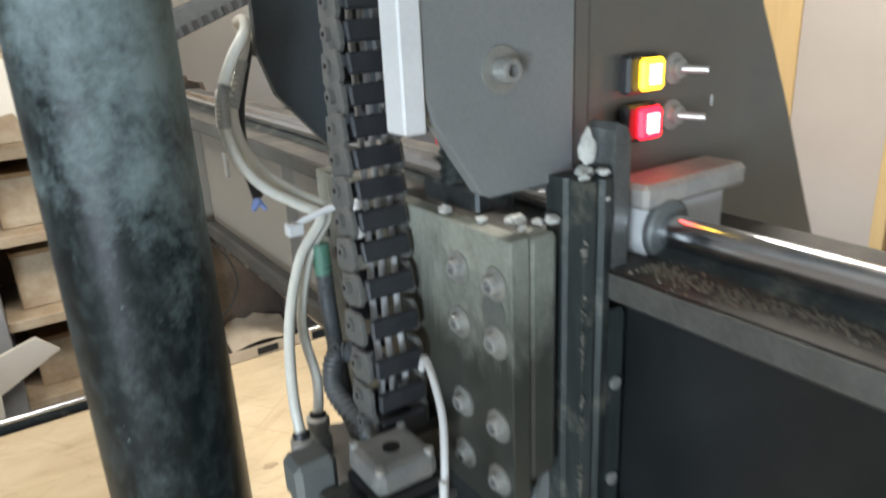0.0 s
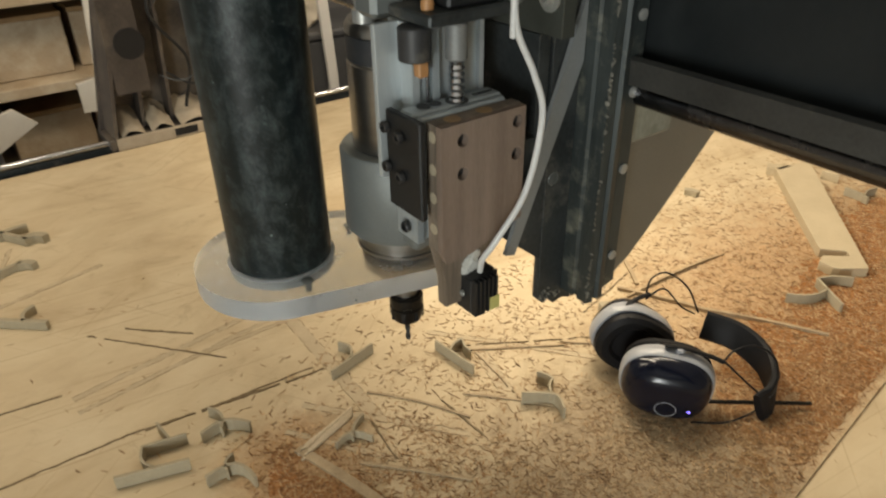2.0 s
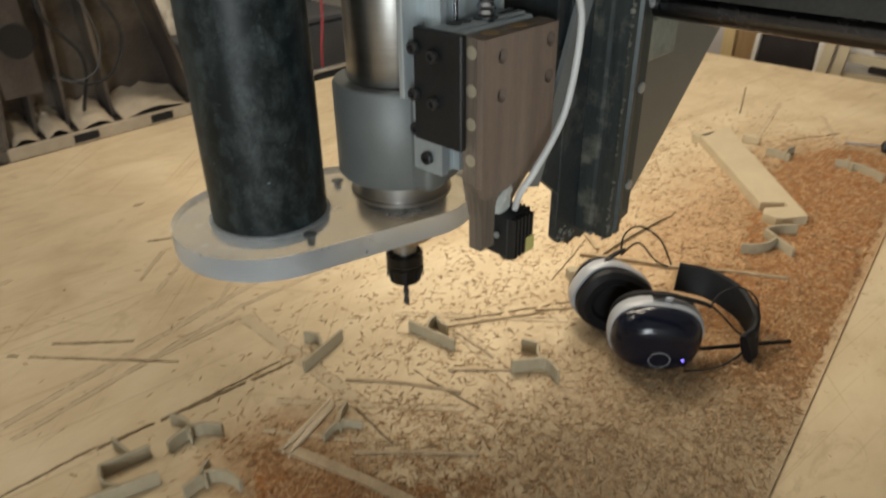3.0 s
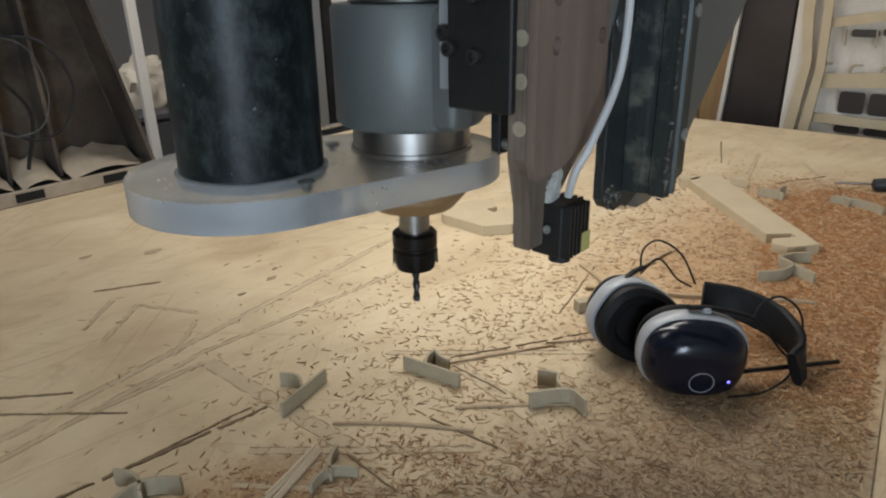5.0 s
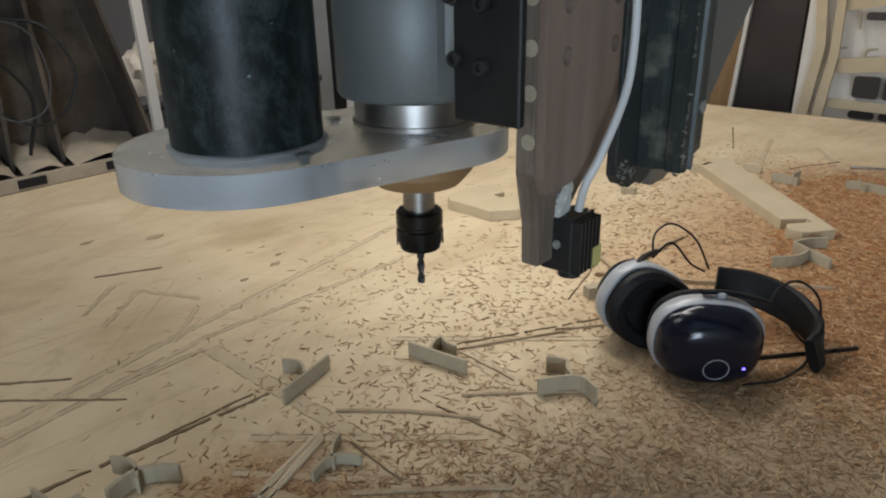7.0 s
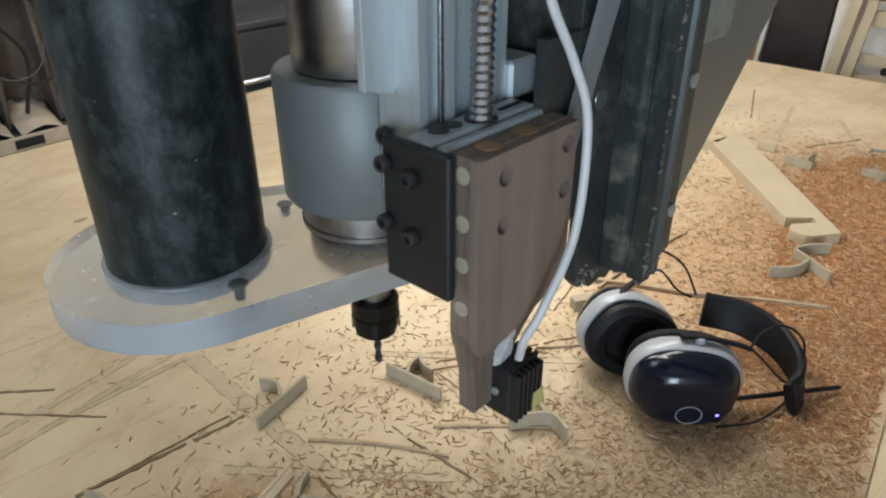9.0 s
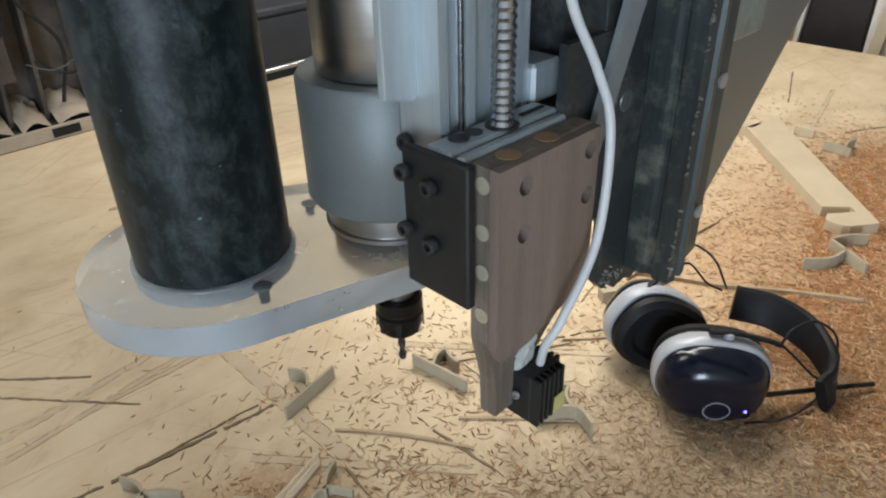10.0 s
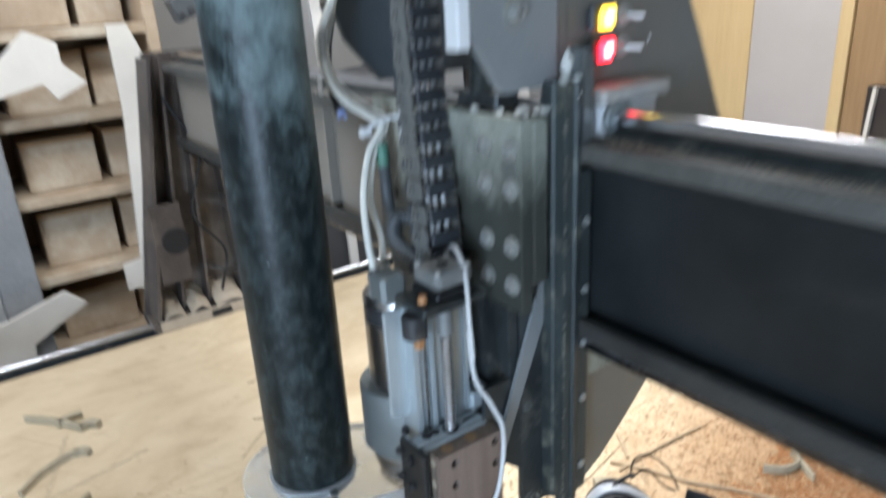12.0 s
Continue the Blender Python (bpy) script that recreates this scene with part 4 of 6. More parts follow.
# ---------------------------------------------------------------- laser axis beside the spindle
def build_laser_axis():
    t = thing("laser_axis", "small aluminium linear axis with a stepper motor", "linear axis")
    part("angle_bracket", plate([(-0.066, 0.425), (-0.048, 0.420), (-0.044, 0.425), (-0.044, 0.537), (-0.066, 0.537)], -0.079, -0.074, "y", 0.0008), alu, t, "bare aluminium bracket", False)
    part("profile", plate([(-0.046, -0.094), (-0.040, -0.094), (-0.040, -0.090), (-0.030, -0.090), (-0.030, -0.096), (-0.024, -0.096), (-0.024, -0.090), (-0.004, -0.090), (-0.004, -0.096), (0.006, -0.096), (0.006, -0.090), (0.014, -0.090), (0.014, -0.094), (0.018, -0.094), (0.018, -0.066), (-0.046, -0.066)], 0.366, 0.537, "z"), alu, t, "aluminium rail profile", False)
    part("mount_plate", bx(-0.046, 0.026, -0.116, -0.066, 0.5375, 0.546, 0.0015), steel_dark, t, "dark motor mount plate", False)
    part("lead_screw", tube([(-0.018, -0.108, 0.345), (-0.018, -0.108, 0.43), (-0.018, -0.108, 0.5372)], 0.0048, 14, 46, ribs=0.0013), chrome, t, "chromed lead screw")
    part("guide_shaft", rod((-0.036, -0.0980, 0.40), 0.0014, 0.137), dark_rod, t)
    part("coupler", rod((-0.018, -0.108, 0.512), 0.008, 0.0253, bevel=0.001), motor_grey, t)
    part("drive_drum", rod((-0.046, -0.098, 0.514), 0.0115, 0.0232, bevel=0.001), plastic_black, t, "black ribbed drum")
    part("drum_collar", bx(-0.048, -0.040, -0.106, -0.098, 0.503, 0.5138, 0.001), orange_cap, t, "orange plastic collar", False)
    mot = part("motor", bx(-0.026, 0.018, -0.110, -0.067, 0.5462, 0.5545, 0.002), black_iron, t, "black stepper body", False)
    part("motor_cap", bx(-0.0255, 0.0175, -0.1095, -0.0675, 0.555, 0.573, 0.006, seg=2), motor_grey, mot, "dusty grey motor cap", False)
    part("motor_hole", rod((-0.004, -0.0885, 0.5732), 0.0055, 0.0006), dark_void, mot)
    for x in (-0.021, 0.013):
        for y in (-0.105, -0.072):
            part("screw", lathe(bmesh.new(), [(0, 0.5705), (0.003, 0.5705), (0.003, 0.5745), (0.0018, 0.575), (0.001, 0.574), (0, 0.574)], (x, y, 0), n=12), bolt_mat, mot)
    part("foot_block", bx(0.018, 0.042, -0.098, -0.075, 0.405, 0.426, 0.002), alu, t, smooth=False)
    for x, y, z in ((-0.0465, -0.082, 0.378), (-0.0465, -0.072, 0.398)):
        socket_bolt(t, (x, y, z), TO_NX, 0.0048, 0.005, 0, bolt_dark)
    part("thumb_screw", lathe(bmesh.new(), [(0, 0), (0.004, 0), (0.004, 0.006), (0.006, 0.0065), (0.006, 0.011), (0.003, 0.0125), (0, 0.0125)], n=16, m=Matrix.Translation((0.030, -0.060, 0.318)) @ TO_NY), bolt_mat, t)
    part("screw_arm", bx(0.024, 0.0515, -0.060, -0.052, 0.311, 0.36, 0.001), bolt_dark, t, smooth=False)
    part("orange_plug", lathe(bmesh.new(), [(0, 0.5465), (0.0045, 0.5465), (0.0048, 0.550), (0.004, 0.5535), (0, 0.5545)], (-0.036, -0.100, 0), n=20), orange_cap, t, "orange plastic plug")
    part("connector_box", bx(-0.058, -0.030, -0.066, -0.040, 0.536, 0.566, 0.004), clamp_grey, t, smooth=False)
    return t


build_laser_axis()


def build_laser_slide():
    """The moving carriage; built at its upper position."""
    t = thing("laser_slide", "walnut block on a small carriage carrying a black laser head", "laser carriage")
    part("carriage_block", bx(-0.060, 0.020, -0.1135, -0.0965, 0.415, 0.482, 0.0015), alu, t, "bluish aluminium carriage", False)
    part("front_carriage", bx(-0.058, 0.018, -0.1206, -0.1145, 0.415, 0.481, 0.0015), alu, t, smooth=False)
    part("carriage_gap", bx(-0.056, 0.016, -0.1144, -0.1136, 0.416, 0.479), dark_void, t, smooth=False)
    # dark discs and a slit strip draw the shade in the recesses
    for x, y, r in ((-0.044, -0.104, 0.0052), (-0.034, -0.104, 0.0045), (-0.018, -0.108, 0.0085)):
        part("recess", rod((x, y, 0.4822), r, 0.0006), bolt_dark, t)
    part("slit", bx(-0.002, 0.016, -0.1075, -0.105, 0.4822, 0.4828), dark_void, t, smooth=False)
    sp = part("side_plate", bx(-0.0665, -0.0608, -0.1305, -0.0885, 0.408, 0.482, 0.001), black_iron, t, "black side plate", False)
    for y, z in ((-0.109, 0.467), (-0.109, 0.437), (-0.092, 0.470), (-0.092, 0.440)):
        socket_bolt(sp, (-0.0668, y, z), TO_NX, 0.0042, 0.005, 0, bolt_dark)
    out = [(-0.055, 0.479), (0.022, 0.479), (0.022, 0.385), (-0.006, 0.366), (-0.022, 0.350), (-0.026, 0.327), (-0.047, 0.327), (-0.0475, 0.352), (-0.051, 0.372), (-0.055, 0.382)]
    w = part("wood_block", plate(out, -0.1325, -0.1210, "y", 0.0012), walnut, t, "dark brown wooden core with a narrow foot", False)
    holes = ((-0.036, 0.466), (0.014, 0.468), (-0.036, 0.441), (0.014, 0.443))
    board = drilled_plate([(-0.0545, 0.4785), (0.0215, 0.4785), (0.0215, 0.388), (-0.028, 0.372), (-0.0505, 0.371), (-0.0545, 0.380)], [(x, z, 0.0048) for x, z in holes], -0.1385, -0.1327)
    part("face_board", board, face_wood, w, "grey-brown walnut face board with four drilled holes", False)
    # dark discs put the shade of the deep holes into colour
    for x, z in holes:
        part("hole", lathe(bmesh.new(), [(0, 0), (0.0047, 0), (0.0047, 0.0003), (0, 0.0003)], n=18, m=Matrix.Translation((x, -0.1326, z)) @ TO_NY), bolt_dark, w, "dark disc for the shaded bottom of a drilled hole")
    for z in (0.470, 0.446, 0.424, 0.399):
        part("dowel_end", rod((-0.0556, -0.129, z), 0.0042, 0.0005, "x"), dot_wood, w, "pale birch dowel end")
    for x in (-0.038, -0.010):
        part("dowel_end", rod((x, -0.129, 0.4792), 0.006, 0.0004), wood_brown, w)
    # finned laser head
    las = part("laser_head", bx(-0.026, 0.003, -0.152, -0.1285, 0.331, 0.3645, 0.001), black_iron, t, "black finned laser heat sink", False)
    for k in range(6):
        x = -0.0255 + k * 0.0051
        part("fin", bx(x, x + 0.0024, -0.1585, -0.1522, 0.3315, 0.364), black_iron, las, smooth=False)
    for k in range(5):
        y = -0.150 + k * 0.0048
        part("fin", bx(0.0032, 0.0085, y, y + 0.0022, 0.3315, 0.364), black_iron, las, smooth=False)
    part("sticker", bx(-0.008, 0.004, -0.1592, -0.1587, 0.3325, 0.345), sticker, las, "yellow warning sticker", False)
    part("nozzle", rod((-0.010, -0.143, 0.3245), 0.008, 0.0064), black_iron, las)
    socket_bolt(las, (-0.0265, -0.142, 0.349), TO_NX, 0.0028, 0.003)
    for cx, cz, s in ((-0.016, 0.372, 0.010), (-0.012, 0.38, 0.008), (-0.020, 0.368, 0.008)):
        bm = bmesh.new()
        bmesh.ops.create_icosphere(bm, subdivisions=3, radius=s)
        for v in bm.verts:
            v.co *= 0.8 + 0.5 * noise.noise(v.co * 300)
            v.co.y *= 0.22
        bmesh.ops.translate(bm, verts=bm.verts, vec=(cx, -0.1395, cz))
        part("glue", bm, paste, las, "white hot glue")
    las.scale = (0.80, 0.85, 0.95)
    las.location = (-0.012, -0.0155, 0.006)
    return t


laser_slide = build_laser_slide()

# ---------------------------------------------------------------- cables, hoses and drag chain
lower_cable = thing("laser_cable", "white round cable running to the laser head", "cable")
part("sheath", tube([(-0.010, -0.1565, 0.592), (-0.010, -0.1565, 0.562), (-0.007, -0.1575, 0.538), (0.007, -0.160, 0.509), (0.015, -0.162, 0.478), (0.003, -0.162, 0.425), (-0.019, -0.156, 0.388), (-0.025, -0.149, 0.372), (-0.022, -0.142, 0.356)], 0.0024, 12, 10), cable_white, lower_cable)
upper_cable = thing("upper_cable", "white round cable hanging from the drag chain", "cable")
part("sheath", tube([(0.024, -0.084, 0.616), (0.020, -0.094, 0.628), (0.014, -0.108, 0.633), (0.008, -0.124, 0.630), (0.002, -0.140, 0.618), (-0.005, -0.151, 0.600), (-0.010, -0.1565, 0.578), (-0.010, -0.1565, 0.556), (-0.010, -0.1565, 0.535)], 0.0023, 12, 10), cable_white, upper_cable)


def build_chain():
    t = thing("drag_chain", "black plastic drag chain with dusty side links", "drag chain")
    n, z0, z1 = 30, 0.562, 1.13
    step = (z1 - z0) / n
    side = plate([(-0.080, -0.004), (-0.062, -0.004), (-0.057, 0.0), (-0.062, 0.0175), (-0.080, 0.0175), (-0.084, 0.013), (-0.084, 0.0)], 0, 0.0035, "x", 0.0006)
    lk = part("side_link", side, chain_grey, t, "dusty grey side link", False)
    rn = part("rung", bx(0.0002, 0.034, -0.0885, -0.0835, 0, 0.0134, 0.0014), chain_black, t, smooth=False)
    br = part("back_rung", bx(0.004, 0.034, -0.045, -0.041, 0, 0.0118, 0.001), chain_black, t, smooth=False)
    wr = part("wire", tube([(0.004, -0.07, 0.02), (0.006, -0.068, 0.04), (0.011, -0.055, 0.08), (0.03, -0.02, 0.20), (0.07, 0.07, 0.45)], 0.0024, 10), wire_grey, t)
    pv = part("pivot", rod((-0.0072, -0.070, 0.009), 0.0045, 0.0035, "x"), chain_grey, t)
    hb = part("hub_mark", rod((-0.0078, -0.070, 0.009), 0.0016, 0.0007, "x"), dark_void, t)
    first = True
    for k in range(n):
        z = z0 + k * step
        sway = 0.004 * math.sin(k * 0.23)
        for src, off in ((lk, (-0.0035 - 0.0015 * (k % 2), 0)), (lk, (0.034, 0)), (rn, (0, 0)), (br, (0, 0)), (pv, (0, 0)), (hb, (0, 0))):
            ob = src if (k == 0 and off[0] <= 0) else src.copy()
            if ob is not src:
                scene.collection.objects.link(ob)
                ob.parent = t
            lean = max(0.0, z - 0.59)
            ob.location = (off[0] + 0.003 + 0.12 * lean, sway + 0.022 + 0.23 * lean, z)
            ob.rotation_euler = (-0.23 * min(1.0, lean / 0.06), 0, 0)
    wr.location = (0.008, 0.020, z0)
    for dx, dy, mt in ((0.010, 0.003, plastic_black), (0.017, -0.002, cable_white)):
        w2 = wr.copy()
        scene.collection.objects.link(w2)
        w2.location = (dx + 0.008, dy + 0.020, z0)
    part("end_bracket", bx(0.005, 0.0505, -0.063, -0.02, 0.552, 0.562, 0.001), black_iron, t, smooth=False)
    return t


build_chain()


def hose(name, label, pts, r, mat, ribs=None, steps=8):
    t = thing(name, label, "hose")
    part("hose_wall", tube(pts, r, 12, steps, ribs=ribs), mat, t)
    a, b = Vector(pts[0]), Vector(pts[1])
    if name == "coolant_hose":
        part("hose_nut", tube([a, a.lerp(b, 0.12), a.lerp(b, 0.25)], r + 0.0022, 12, 3), plastic_black, t, "black push-in nut")
        part("spring_guard", tube([pts[8], pts[9], Vector(pts[9]).lerp(Vector(pts[10]), 0.3)], r + 0.0004, 10, 14, ribs=0.0007), bolt_mat, t, "brassy spring guard")
    return t


hose("coolant_hose", "milky clear coolant hose tied to the z plate", [(-0.030, -0.005, 0.540), (-0.028, 0.008, 0.575), (-0.016, 0.030, 0.618), (0.004, 0.046, 0.658), (0.026, 0.053, 0.682), (0.010, 0.055, 0.696), (-0.012, 0.055, 0.712), (-0.027, 0.055, 0.732), (-0.0345, 0.055, 0.757), (-0.033, 0.055, 0.778), (-0.023, 0.056, 0.800), (-0.010, 0.062, 0.816), (-0.001, 0.085, 0.823), (0.007, 0.118, 0.824), (0.014, 0.140, 0.820), (0.050, 0.170, 0.81)], 0.0040, hose_clear)
hose("coolant_hose", "milky clear coolant hose tied to the z plate", [(-0.010, 0.014, 0.540), (-0.003, 0.024, 0.570), (-0.004, 0.038, 0.610), (0.012, 0.050, 0.655), (0.034, 0.058, 0.684), (0.016, 0.062, 0.700), (-0.006, 0.064, 0.718), (-0.021, 0.065, 0.742), (-0.024, 0.066, 0.768), (-0.015, 0.067, 0.793), (-0.007, 0.074, 0.808), (0.003, 0.098, 0.815), (0.009, 0.120, 0.815), (0.016, 0.140, 0.811), (0.052, 0.170, 0.80)], 0.0038, hose_clear)
hose("black_hose", "black rubber hose behind the clear hoses", [(-0.010, 0.080, 0.700), (-0.017, 0.078, 0.735), (-0.016, 0.077, 0.765), (-0.010, 0.077, 0.788), (-0.003, 0.084, 0.802), (0.005, 0.104, 0.808), (0.010, 0.122, 0.807), (0.018, 0.142, 0.803), (0.054, 0.170, 0.79)], 0.0042, plastic_black)
hose("corrugated_conduit", "grey conduit with a corrugated end", [(0.0225, 0.050, 0.648), (0.023, 0.050, 0.62), (0.024, 0.048, 0.590), (0.020, 0.034, 0.570), (0.010, 0.004, 0.556), (0.002, -0.03, 0.549)], 0.0062, conduit_grey, 0.0008, 12)
hose("corrugated_conduit", "grey conduit loop beside the motor", [(0.038, -0.035, 0.575), (0.03, -0.01, 0.588), (0.012, 0.012, 0.592), (0.0, 0.0, 0.575), (0.002, -0.03, 0.560), (0.010, -0.06, 0.548)], 0.0070, conduit_grey, 0.0011, 14)
hose("green_sleeve", "green wire sleeve at the cable tie", [(0.022, 0.050, 0.664), (0.022, 0.050, 0.652), (0.0225, 0.050, 0.640)], 0.0068, green_wire)
tie = thing("cable_tie", "white nylon cable tie holding the hoses", "cable tie")
part("strap", tube([(0.050, 0.030, 0.686), (0.034, 0.040, 0.692), (0.012, 0.046, 0.686), (0.004, 0.050, 0.680)], 0.0024, 8), white_plastic, tie)
part("head", bx(-0.003, 0.009, 0.044, 0.053, 0.675, 0.684, 0.001), white_plastic, tie, smooth=False)
part("anchor", bx(0.044, 0.0506, 0.020, 0.050, 0.664, 0.70, 0.003), white_plastic, tie, smooth=False)
tag = thing("wire_tag", "small blue wire tag on the hose", "tag")
part("flag", tube([(-0.018, 0.052, 0.705), (-0.022, 0.056, 0.698), (-0.018, 0.060, 0.703), (-0.013, 0.056, 0.696)], 0.0018, 6), tag_blue, tag)
lab = thing("hose_label", "small white paper label on a hose", "label")
part("paper", bx(-0.0345, -0.0335, 0.062, 0.070, 0.722, 0.738), white_plastic, lab, smooth=False)


# ---------------------------------------------------------------- ear defenders
def build_ear_defenders():
    t = thing("ear_defenders", "navy and grey electronic ear defenders lying on sawdust", "ear defenders")
    def oval(profile, m, n=64, power=2.5):
        """A turned profile with a squarish oval plan."""
        bm = lathe(bmesh.new(), profile, n=n)
        for v in bm.verts:
            r = math.hypot(v.co.x, v.co.y)
            if r > 1e-6:
                c, q = abs(v.co.x / r), abs(v.co.y / r)
                k = 0.94 * (c ** power + q ** power) ** (-1 / power)
                v.co.x, v.co.y = v.co.x * k, v.co.y * k
            v.co = m @ v.co
        return bm

    def cup_frame(c, way, along, sx, sy):
        z = way.normalized()
        x = (along - along.dot(z) * z).normalized()
        y = z.cross(x)
        m = Matrix((x, y, z)).transposed().to_4x4()
        return Matrix.Translation(c) @ m @ Matrix.Diagonal((sx, sy, 1, 1))

    near_way, far_way = Vector((-0.76, -0.58, -0.03)), Vector((0.60, 0.80, 0.02))
    for c, way, along, name in ((Vector((0.3105, -0.1135, 0.0472)), near_way, Vector((0.62, -0.78, -0.06)), "near_cup"), (Vector((0.343, -0.030, 0.0475)), far_way, Vector((-0.66, 0.55, 0.55)), "far_cup")):
        m = cup_frame(c, way, along, 1.20, 0.96)
        shell = [(0.0, 0.0410), (0.014, 0.0406), (0.026, 0.0388), (0.035, 0.0350), (0.0425, 0.0280), (0.0470, 0.0190), (0.0486, 0.0110)]
        cup = part("cup", oval(shell + [(0.0470, 0.0060), (0.0, 0.0060)], m), muff_navy, t, "glossy navy cup")
        part("grey_band", oval([(0.0470, 0.0108), (0.0492, 0.0105), (0.0508, 0.0080), (0.0515, 0.0010), (0.0512, -0.0070), (0.0498, -0.0095), (0.046, -0.0100)], m), muff_grey, cup, "light grey rim band")
        part("cushion_seat", oval([(0.030, -0.0098), (0.0475, -0.0098), (0.0480, -0.0125), (0.030, -0.0130)], m), muff_navy, cup, "black cushion seat")
        part("cushion", oval([(0.024, -0.0115), (0.047, -0.0128), (0.0495, -0.0165), (0.0485, -0.0235), (0.042, -0.0285), (0.033, -0.0275), (0.027, -0.021), (0.025, -0.013)], m), muff_pad, cup, "black vinyl cushion")
        part("inner_foam", oval([(0.0, -0.0125), (0.0330, -0.0125), (0.0330, -0.0215), (0.026, -0.0225), (0.0, -0.0225)], m), muff_pad, cup)
        if name == "near_cup":
            part("ring_mark", tube([tuple(m @ Vector((0.002 + 0.0105 * math.cos(k * 0.2856), -0.015 + 0.0125 * math.sin(k * 0.2856), 0.0400 + 0.0010 * math.sin(k * 0.2856)))) for k in range(23)], 0.0005, 6, 2), muff_grey, cup, "pale ring emblem")
            part("led", lathe(bmesh.new(), [(0, 0.0), (0.0016, 0.0), (0.0014, 0.0008), (0, 0.001)], n=12, m=m @ Matrix.Translation((0.0250, -0.0130, 0.0374))), led_blue, cup, "lit blue indicator")
            part("button", lathe(bmesh.new(), [(0, 0.0), (0.006, 0.0), (0.005, 0.0012), (0, 0.0016)], n=18, m=m @ Matrix.Translation((0.0250, -0.0200, 0.0350))), muff_navy, cup)
            part("screw_cap", lathe(bmesh.new(), [(0, 0.0), (0.0075, 0.0), (0.0065, 0.0012), (0, 0.0016)], n=18, m=m @ Matrix.Translation((-0.0270, 0.0170, 0.0350))), muff_navy, cup)
        top = m @ Vector((0.006, 0.0500, -0.001)) if name == "near_cup" else Vector((0.331, -0.022, 0.0955))
        part("pivot", lathe(bmesh.new(), [(0, 0), (0.0056, 0), (0.0052, 0.0045), (0.003, 0.0056), (0, 0.0058)], n=18, m=Matrix.Translation(top + Vector((0, 0, -0.0005)))), muff_grey, cup, "grey pivot button")
    part("yoke", tube([(0.306, -0.106, 0.0985), (0.322, -0.126, 0.0975), (0.344, -0.150, 0.089), (0.352, -0.160, 0.084)], 0.0050, 10, flat=0.55), muff_pad, t, "black yoke arm")
    part("yoke", tube([(0.330, -0.022, 0.0985), (0.352, -0.022, 0.101), (0.378, -0.023, 0.099)], 0.0042, 8, flat=0.6), muff_pad, t, "black yoke arm")
    # padded headband: a wide strip along an arc
    arc = smooth_path([(0.434, -0.078, 0.054), (0.452, -0.117, 0.050), (0.450, -0.158, 0.042), (0.428, -0.190, 0.034), (0.404, -0.203, 0.027), (0.382, -0.203, 0.023)], 8)
    bm = bmesh.new()
    rings = []
    for i, q in enumerate(arc):
        d = (arc[min(i + 1, len(arc) - 1)] - arc[max(i - 1, 0)]).normalized()
        side = Vector((0.30, 0.25, 0.92))
        side = (side - side.dot(d) * d).normalized()
        nrm = d.cross(side).normalized()
        w, h = 0.0200, 0.0050
        rings.append([bm.verts.new(q + side * w * a + nrm * h * b) for a, b in ((1, 0.4), (0.85, 1), (0, 1.3), (-0.85, 1), (-1, 0.4), (-1, -0.4), (-0.85, -1), (0, -1.1), (0.85, -1), (1, -0.4))])
    for a, b in zip(rings, rings[1:]):
        for k in range(10):
            bm.faces.new((a[k], a[(k + 1) % 10], b[(k + 1) % 10], b[k]))
    bm.faces.new(rings[0]), bm.faces.new(rings[-1])
    band = part("headband", bm, muff_pad, t, "black padded headband")
    part("seam", tube([tuple(q + Vector((0.002, -0.003, 0.011))) for q in arc[::6]], 0.0008, 6, 6), conduit_grey, band)
    wires = (
        [(0.372, -0.022, 0.094), (0.383, -0.018, 0.118), (0.400, -0.030, 0.128), (0.420, -0.052, 0.108), (0.432, -0.068, 0.070)],
        [(0.372, -0.022, 0.092), (0.392, -0.035, 0.108), (0.412, -0.052, 0.080), (0.430, -0.064, 0.066)],
        [(0.352, -0.160, 0.084), (0.366, -0.164, 0.098), (0.394, -0.176, 0.098), (0.420, -0.192, 0.072), (0.424, -0.199, 0.030)],
        [(0.352, -0.160, 0.086), (0.37, -0.172, 0.064), (0.40, -0.185, 0.030), (0.418, -0.198, 0.014)],
        [(0.312, -0.158, 0.006), (0.345, -0.182, 0.004), (0.38, -0.195, 0.008), (0.416, -0.200, 0.018)],
    )
    for w in wires:
        part("wire_spring", tube(w, 0.0013, 8), muff_pad, t, "thin dark spring wire")
    part("boom", tube([(0.335, -0.150, 0.022), (0.380, -0.180, 0.017), (0.420, -0.205, 0.012), (0.458, -0.232, 0.009)], 0.0028, 8), nut_black, t, "dark boom rod")
    return t


build_ear_defenders()


# ---------------------------------------------------------------- offcuts, boards and tools on the table
def offcut(paths, height=0.018, label="grey-brown fibreboard offcut with thin curved walls"):
    t = thing("offcut", label, "wood offcut", "offcuts on the spoilboard")
    for p, w in paths:
        part("wall", ribbon(p, w, height), mdf_edge, t, smooth=False)


def arc_pts(a, b, bend, n=6):
    a, b = Vector(a), Vector(b)
    s = Vector((-(b - a).y, (b - a).x))
    return [tuple(a.lerp(b, k / n) + s * bend * math.sin(math.pi * k / n)) for k in range(n + 1)]


